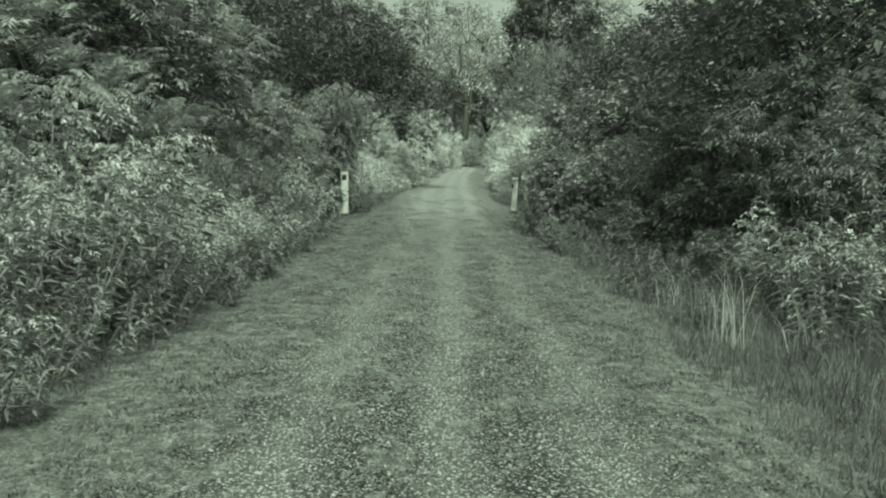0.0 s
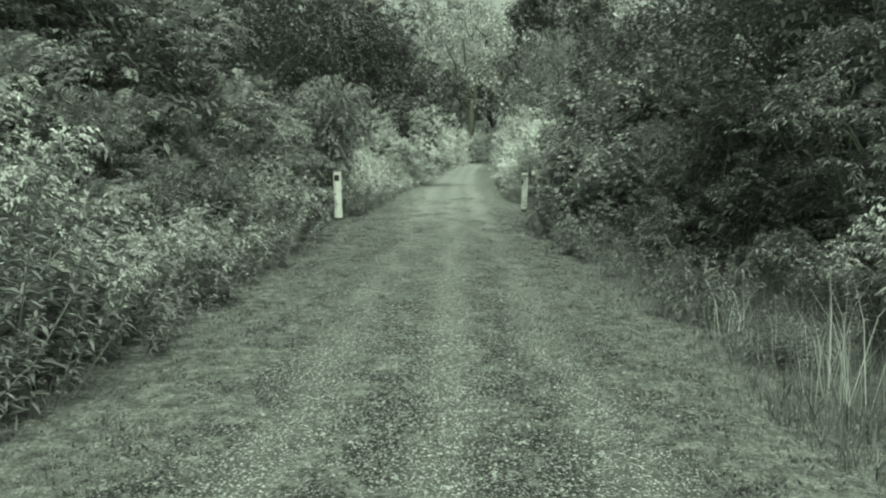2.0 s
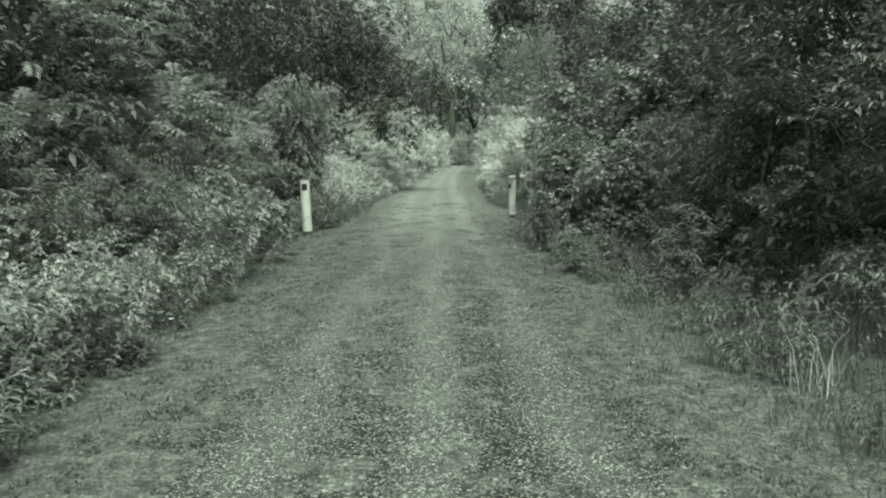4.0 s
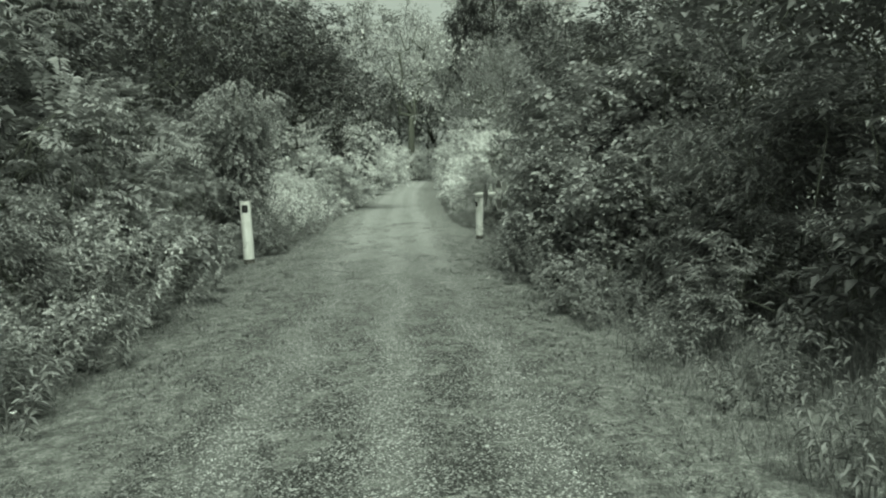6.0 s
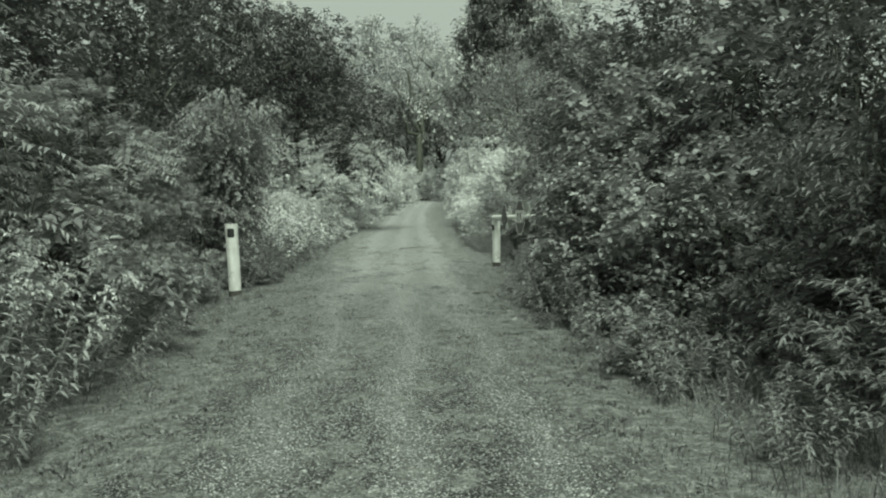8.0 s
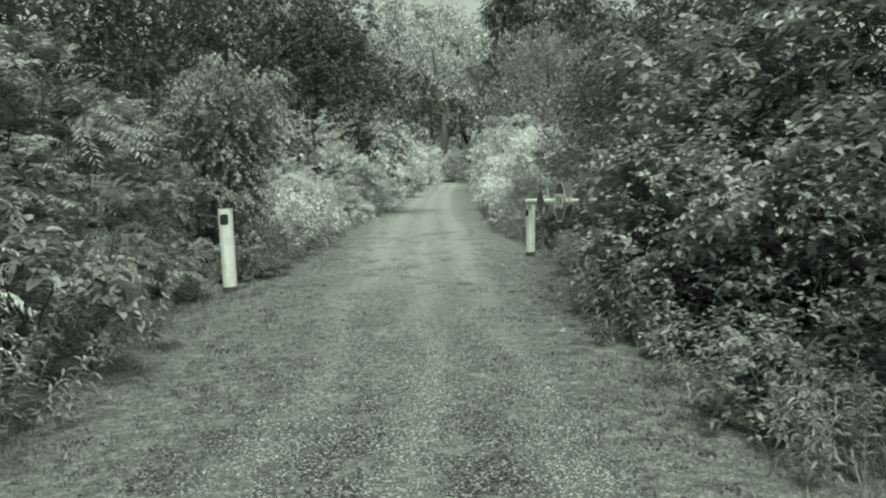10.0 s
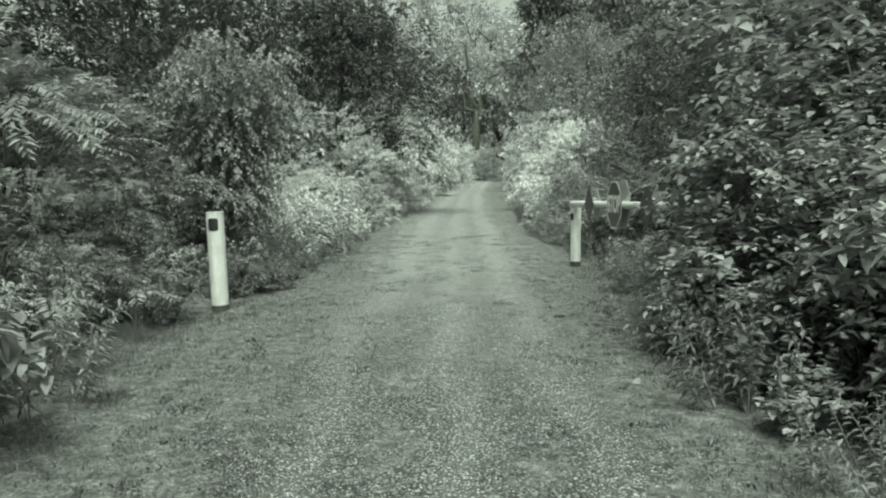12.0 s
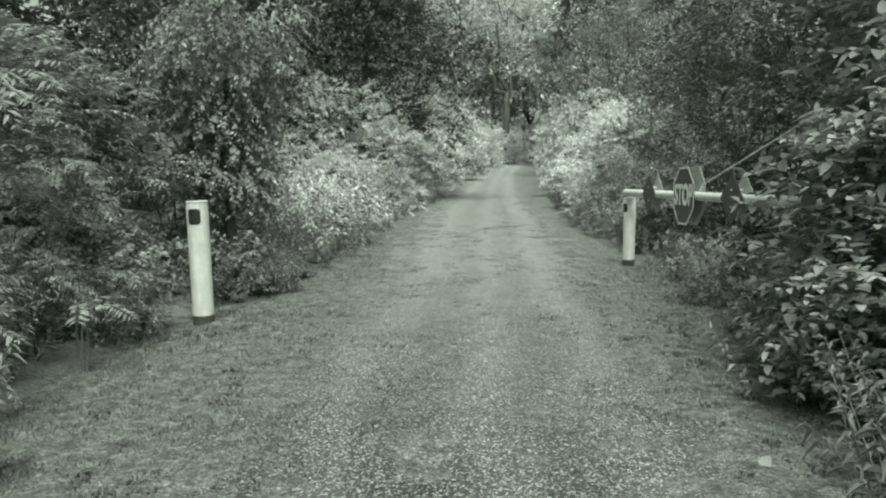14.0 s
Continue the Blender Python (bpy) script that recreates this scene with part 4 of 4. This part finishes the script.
# ---- grass, weeds and loose stones ----
def blades(seed, x, y, z, h, wide, lean):
    """Bent grass blades, three triangles each."""
    rng = np.random.default_rng(seed)
    n = len(x)
    base = np.stack([x, y, z], -1)
    a = rng.uniform(0, 6.283, n)
    side = np.stack([np.cos(a), np.sin(a), np.zeros(n)], -1) * (wide * rng.uniform(0.6, 1.3, n))[:, None] * 0.5
    b = rng.uniform(0, 6.283, n)
    tip_way = np.stack([np.cos(b), np.sin(b), np.zeros(n)], -1) * (h * lean * rng.uniform(0.2, 1.2, n))[:, None]
    up = np.array([0, 0, 1.0])
    mid = base + up * (h * 0.6)[:, None] + tip_way * 0.35
    tip = base + up * h[:, None] * 0.95 + tip_way
    v = np.stack([base - side, base + side, mid + side * 0.8, mid - side * 0.8, tip], 1).reshape(-1, 3)
    f = (np.arange(n)[:, None, None] * 5 + np.array([[0, 1, 2], [0, 2, 3], [3, 2, 4]])).reshape(-1, 3)
    return v, f


def bank_z(x, y):
    u = np.abs(x - road_x(y))
    return ground_z(x, y) + np.where(u < 1.92, 0.015 - 0.025 * np.clip((u - 1.5) / 0.5, 0, 1), np.clip((u - 2.95) * 0.09, -0.01, 0.25) - 0.012)


def patchy(x, y, s=1.0):
    return np.sin(x * 2.7 * s + 1.3 * np.sin(y * 1.9 * s)) * np.sin(y * 1.6 * s + 0.9 * np.sin(x * 3.3 * s)) * 0.5 + 0.5


def verge(name, seed, n, side, u0, u1, y0, y1, h0, h1, wide, lean, mat, label, power=1.0, keep=0.0):
    rng = np.random.default_rng(seed)
    t = rng.random(n) ** power
    u = u0 + (u1 - u0) * t
    y = y0 + (y1 - y0) * rng.random(n) ** 1.25
    x = side * u + road_x(y)
    ok = patchy(x, y) + rng.normal(0, 0.22, n) > keep
    for px, py in (LEFT_POST, RIGHT_POST):
        ok &= (x - px) ** 2 + (y - py) ** 2 > 0.3 ** 2
    x, y, t = x[ok], y[ok], t[ok]
    h = (h0 + (h1 - h0) * t ** 1.6) * rng.uniform(0.5, 1.25, len(x)) * (0.6 + 0.7 * patchy(x, y, 0.6))
    me = raw_mesh(name, *blades(seed + 1, x, y, bank_z(x, y), h, wide, lean), mat)
    tagged(new(name, me), label, "grass", kind="stuff")


verge("verge_grass", 201, 30000, -1, 1.05, 2.9, 1.0, 26, 0.025, 0.09, 0.007, 0.9, GRASS, "short patchy grass along the track's edge", 0.75, 0.3)
verge("verge_grass", 203, 31000, 1, 1.05, 2.9, 1.0, 26, 0.025, 0.11, 0.007, 0.9, GRASS, "short patchy grass along the track's edge", 0.75, 0.3)
verge("tall_grass", 205, 12000, 1, 2.0, 3.9, 3.0, 15, 0.16, 0.55, 0.007, 0.7, GRASS, "tall loose grass in front of the shrubs", 0.9, 0.3)
verge("tall_grass", 207, 10000, -1, 2.2, 3.7, 2.0, 12, 0.14, 0.45, 0.007, 0.7, GRASS, "tall loose grass in front of the shrubs", 0.9, 0.3)


def road_weeds():
    rng = np.random.default_rng(211)
    cx, cy = rng.uniform(-1.5, 1.5, 2600), 1.5 + 30 * rng.random(2600) ** 1.3
    ok = patchy(cx * 1.3, cy * 0.8) + 0.35 * np.abs(cx) + rng.normal(0, 0.1, 2600) > 0.72
    cx, cy = np.repeat(cx[ok], 16), np.repeat(cy[ok], 16)
    x, y = cx + rng.normal(0, 0.08, len(cx)), cy + rng.normal(0, 0.05, len(cx))
    h = rng.uniform(0.010, 0.036, len(x))
    me = raw_mesh("track_weed", *blades(212, x + road_x(y), y, ground_z(x, y) + 0.012, h, 0.009, 2.2), GRASS)
    tagged(new("track_weed", me), "low weeds growing through the gravel", "weeds", kind="stuff")


def loose_gravel():
    rng = np.random.default_rng(221)
    n = 26000
    u = rng.normal(0, 0.75, n)
    y = 2.0 + 24 * rng.random(n) ** 1.15
    keep = np.abs(u) < 1.55
    u, y = u[keep], y[keep]
    n = len(u)
    size = 0.005 + 0.010 * rng.random(n) ** 2.5
    ruts = -0.015 * (np.exp(-((u + 0.78) / 0.25) ** 2) + np.exp(-((u - 0.85) / 0.28) ** 2))
    c = np.stack([u + road_x(y), y, ground_z(u, y) + 0.02 + ruts - size * 0.05], -1)
    o = np.array([[1, 0, 0], [0, 1, 0], [-1, 0, 0], [0, -1, 0], [0, 0, 0.7]], float)
    a = rng.uniform(0, 6.283, n)
    rot = np.stack([np.stack([np.cos(a), -np.sin(a), 0 * a], -1), np.stack([np.sin(a), np.cos(a), 0 * a], -1), np.stack([0 * a, 0 * a, 1 + 0 * a], -1)], 1)
    shape = o[None] * rng.uniform(0.65, 1.3, (n, 5, 1)) + rng.normal(0, 0.16, (n, 5, 3))
    v = c[:, None] + np.einsum("nij,nkj->nki", rot, shape) * size[:, None, None]
    tri = np.array([[0, 1, 4], [1, 2, 4], [2, 3, 4], [3, 0, 4]])
    f = (np.arange(n)[:, None, None] * 5 + tri).reshape(-1, 3)
    tagged(new("gravel", raw_mesh("gravel", v.reshape(-1, 3), f, STONE)), "loose pale limestone gravel on the track", "gravel", kind="stuff")


def verge_weeds(seed, side, count):
    """Low clumps of clover and plantain that roughen the mown edge."""
    rng = np.random.default_rng(seed)
    u = 1.25 + 1.35 * rng.random(count) ** 0.8
    cy = 1.6 + 20 * rng.random(count) ** 1.3
    size = rng.uniform(0.05, 0.15, count) * (0.7 + 0.35 * (u - 1.25))
    k = 22
    a, r = rng.uniform(0, 6.283, (count, k)), np.sqrt(rng.random((count, k)))
    x = (side * u + road_x(cy))[:, None] + np.cos(a) * r * size[:, None]
    y = cy[:, None] + np.sin(a) * r * size[:, None] * 0.8
    h = (size * 0.42)[:, None] * (1.15 - r * 0.7) * rng.uniform(0.5, 1.2, (count, k))
    x, y, h = x.ravel(), y.ravel(), h.ravel()
    ok = np.ones(len(x), bool)
    for px, py in (LEFT_POST, RIGHT_POST):
        ok &= (x - px) ** 2 + (y - py) ** 2 > 0.25 ** 2
    x, y, h = x[ok], y[ok], h[ok]
    me = raw_mesh("verge_weed", *blades(seed + 1, x, y, bank_z(x, y), h, 0.017, 1.1), GRASS)
    tagged(new("verge_weed", me), "low clumps of clover and plantain on the verge", "weeds", kind="stuff")


road_weeds()
verge_weeds(231, -1, 650)
verge_weeds(233, 1, 650)
loose_gravel()


def dry_tuft(x, y, n, h, seed):
    rng = np.random.default_rng(seed)
    bx, by = rng.normal(0, 0.12, n), rng.normal(0, 0.12, n)
    v, f = blades(seed + 1, bx, by, np.full(n, -0.02), rng.uniform(0.4, 1.05, n) * h, 0.0065, 0.5)
    ob = new("dry_grass_tuft", raw_mesh("dry_grass_tuft", v, f, DRY))
    ob.matrix_basis = pose(x, y, float(bank_z(np.array(x), np.array(y))))
    tagged(ob, "tuft of tall dry bleached grass on the verge", "grass", "dry grass tufts")


for i, (x, y, n, h) in enumerate(((2.55, 6.6, 46, 1.0), (2.66, 7.5, 30, 0.65), (2.6, 8.7, 30, 0.6), (2.95, 6.1, 26, 0.65), (-2.6, 5.2, 12, 0.45))):
    dry_tuft(x, y, n, h, 300 + 2 * i)


# ---- large leaves and flowers on the nearest plants ----
def broad_leaf_mesh(seed):
    rng = np.random.default_rng(seed)
    t = np.linspace(0, 1, 6)
    w = np.array([0.02, 0.42, 0.5, 0.40, 0.20, 0.0])
    droop = -0.28 * t ** 2
    mid = np.stack([t, 0 * t, droop], -1)
    left = np.stack([t - 0.04 * np.sign(w), w + rng.normal(0, 0.02, 6), droop + 0.16 * w], -1)
    right = np.stack([t - 0.04 * np.sign(w), -w + rng.normal(0, 0.02, 6), droop + 0.16 * w], -1)
    v = np.concatenate([mid, left, right])
    f = []
    for i in range(5):
        f += [[i, i + 1, 7 + i], [i, 7 + i, 6 + i], [i, 13 + i, i + 1], [i, 12 + i, 13 + i]]
    me = raw_mesh("leaf", v, np.array(f), LEAF_BROAD)
    me.polygons.foreach_set("use_smooth", np.ones(len(me.polygons), bool))
    return me


LEAVES = [broad_leaf_mesh(400 + i) for i in range(3)]
rng = np.random.default_rng(410)
for shrub in [o for o in bpy.data.objects if o.name.startswith("broad_leaved_shrub") and 14 < o.location.y < 20 and o.location.x > 2.5]:
    size = shrub.scale.x
    for i in range(90):
        a, e = rng.uniform(radians(150), radians(300)) - shrub.rotation_euler.z, rng.uniform(-0.55, 1.0)
        d = np.array([math.cos(a) * math.cos(e), math.sin(a) * math.cos(e), math.sin(e)])
        r = rng.uniform(0.84, 1.0)
        at = np.array([d[0] * 1.22 * r, d[1] * 1.22 * r, 1.08 + d[2] * (1.45 if d[2] > 0 else 1.02) * r])
        leaf = new("leaf", LEAVES[i % 3])
        leaf.parent = shrub
        s = rng.uniform(0.045, 0.075)
        leaf.matrix_basis = Matrix.Translation(at) @ pose(0, 0, 0, rng.normal(0, 8), rng.normal(14, 8), math.degrees(a) + rng.normal(0, 45)) @ Matrix.Diagonal((s, s * 0.7, s, 1))


def aster(x, y, h, seed):
    rng = np.random.default_rng(seed)
    root = new("aster")
    root.matrix_basis = pose(x, y, float(bank_z(np.array(x), np.array(y))), 0, 0, rng.uniform(0, 360))
    top = np.array([0.06, 0.0, h])
    ob = new("stem", raw_mesh("stem", *tube_arrays(bent(rng, (0, 0, -0.02), top, 5, 0.04), 0.003, 0.0015, 4), LEAF_MID))
    ob.parent = root
    a = np.arange(10) * 0.628
    way = np.stack([np.cos(a), np.sin(a) - 0.3, 0.25 + 0 * a], -1)
    v, f = leaf_arrays(rng, np.repeat(top[None], 10, 0), unit(way), np.full(10, 0.012), 2, 0.02, 0.009, droop=0.0, open_angle=0.1, first=0.2)
    ob = new("petals", raw_mesh("petals", v, f, PETAL))
    ob.parent = root
    tagged(root, "small white daisy-like flower among roadside weeds", "flower", "white flowers")


for i in range(34):
    y = rng.uniform(3.2, 13)
    aster(-2.45 + rng.normal(0, 0.16) - (0.3 if y < 5 else 0), y, rng.uniform(0.15, 0.55), 500 + i)


def stone(x, y, size, seed):
    rng = np.random.default_rng(seed)
    bm = bmesh.new()
    bmesh.ops.create_icosphere(bm, subdivisions=2, radius=1)
    for v in bm.verts:
        v.co *= 1 + rng.normal(0, 0.09)
        v.co = Vector((v.co.x * size, v.co.y * size * 0.75, max(v.co.z, -0.4) * size * 0.6))
    for f in bm.faces:
        f.smooth = True
    ob = part("stone", bm, STONE)
    ob.matrix_basis = pose(x, y, float(bank_z(np.array(x), np.array(y))) + size * 0.15, 0, 0, rng.uniform(0, 360))
    tagged(ob, "dark rounded stone lying beside the white post", "stone")


stone(-3.22, 20.6, 0.11, 601)
for i, (x, y) in enumerate(((-3.35, 20.1), (-3.25, 20.05), (-2.35, 20.2), (-1.9, 16.9), (1.5, 17.2))):
    leaf = new("fallen_leaf", LEAVES[i % 3])
    leaf.matrix_basis = pose(x, y, float(bank_z(np.array(x), np.array(y))) + 0.03, 8 * i, 5, 70 * i) @ Matrix.Diagonal((0.09, 0.07, 0.06, 1))
    tagged(leaf, "pale fallen leaf on the dusty verge", "leaf", "fallen leaves")
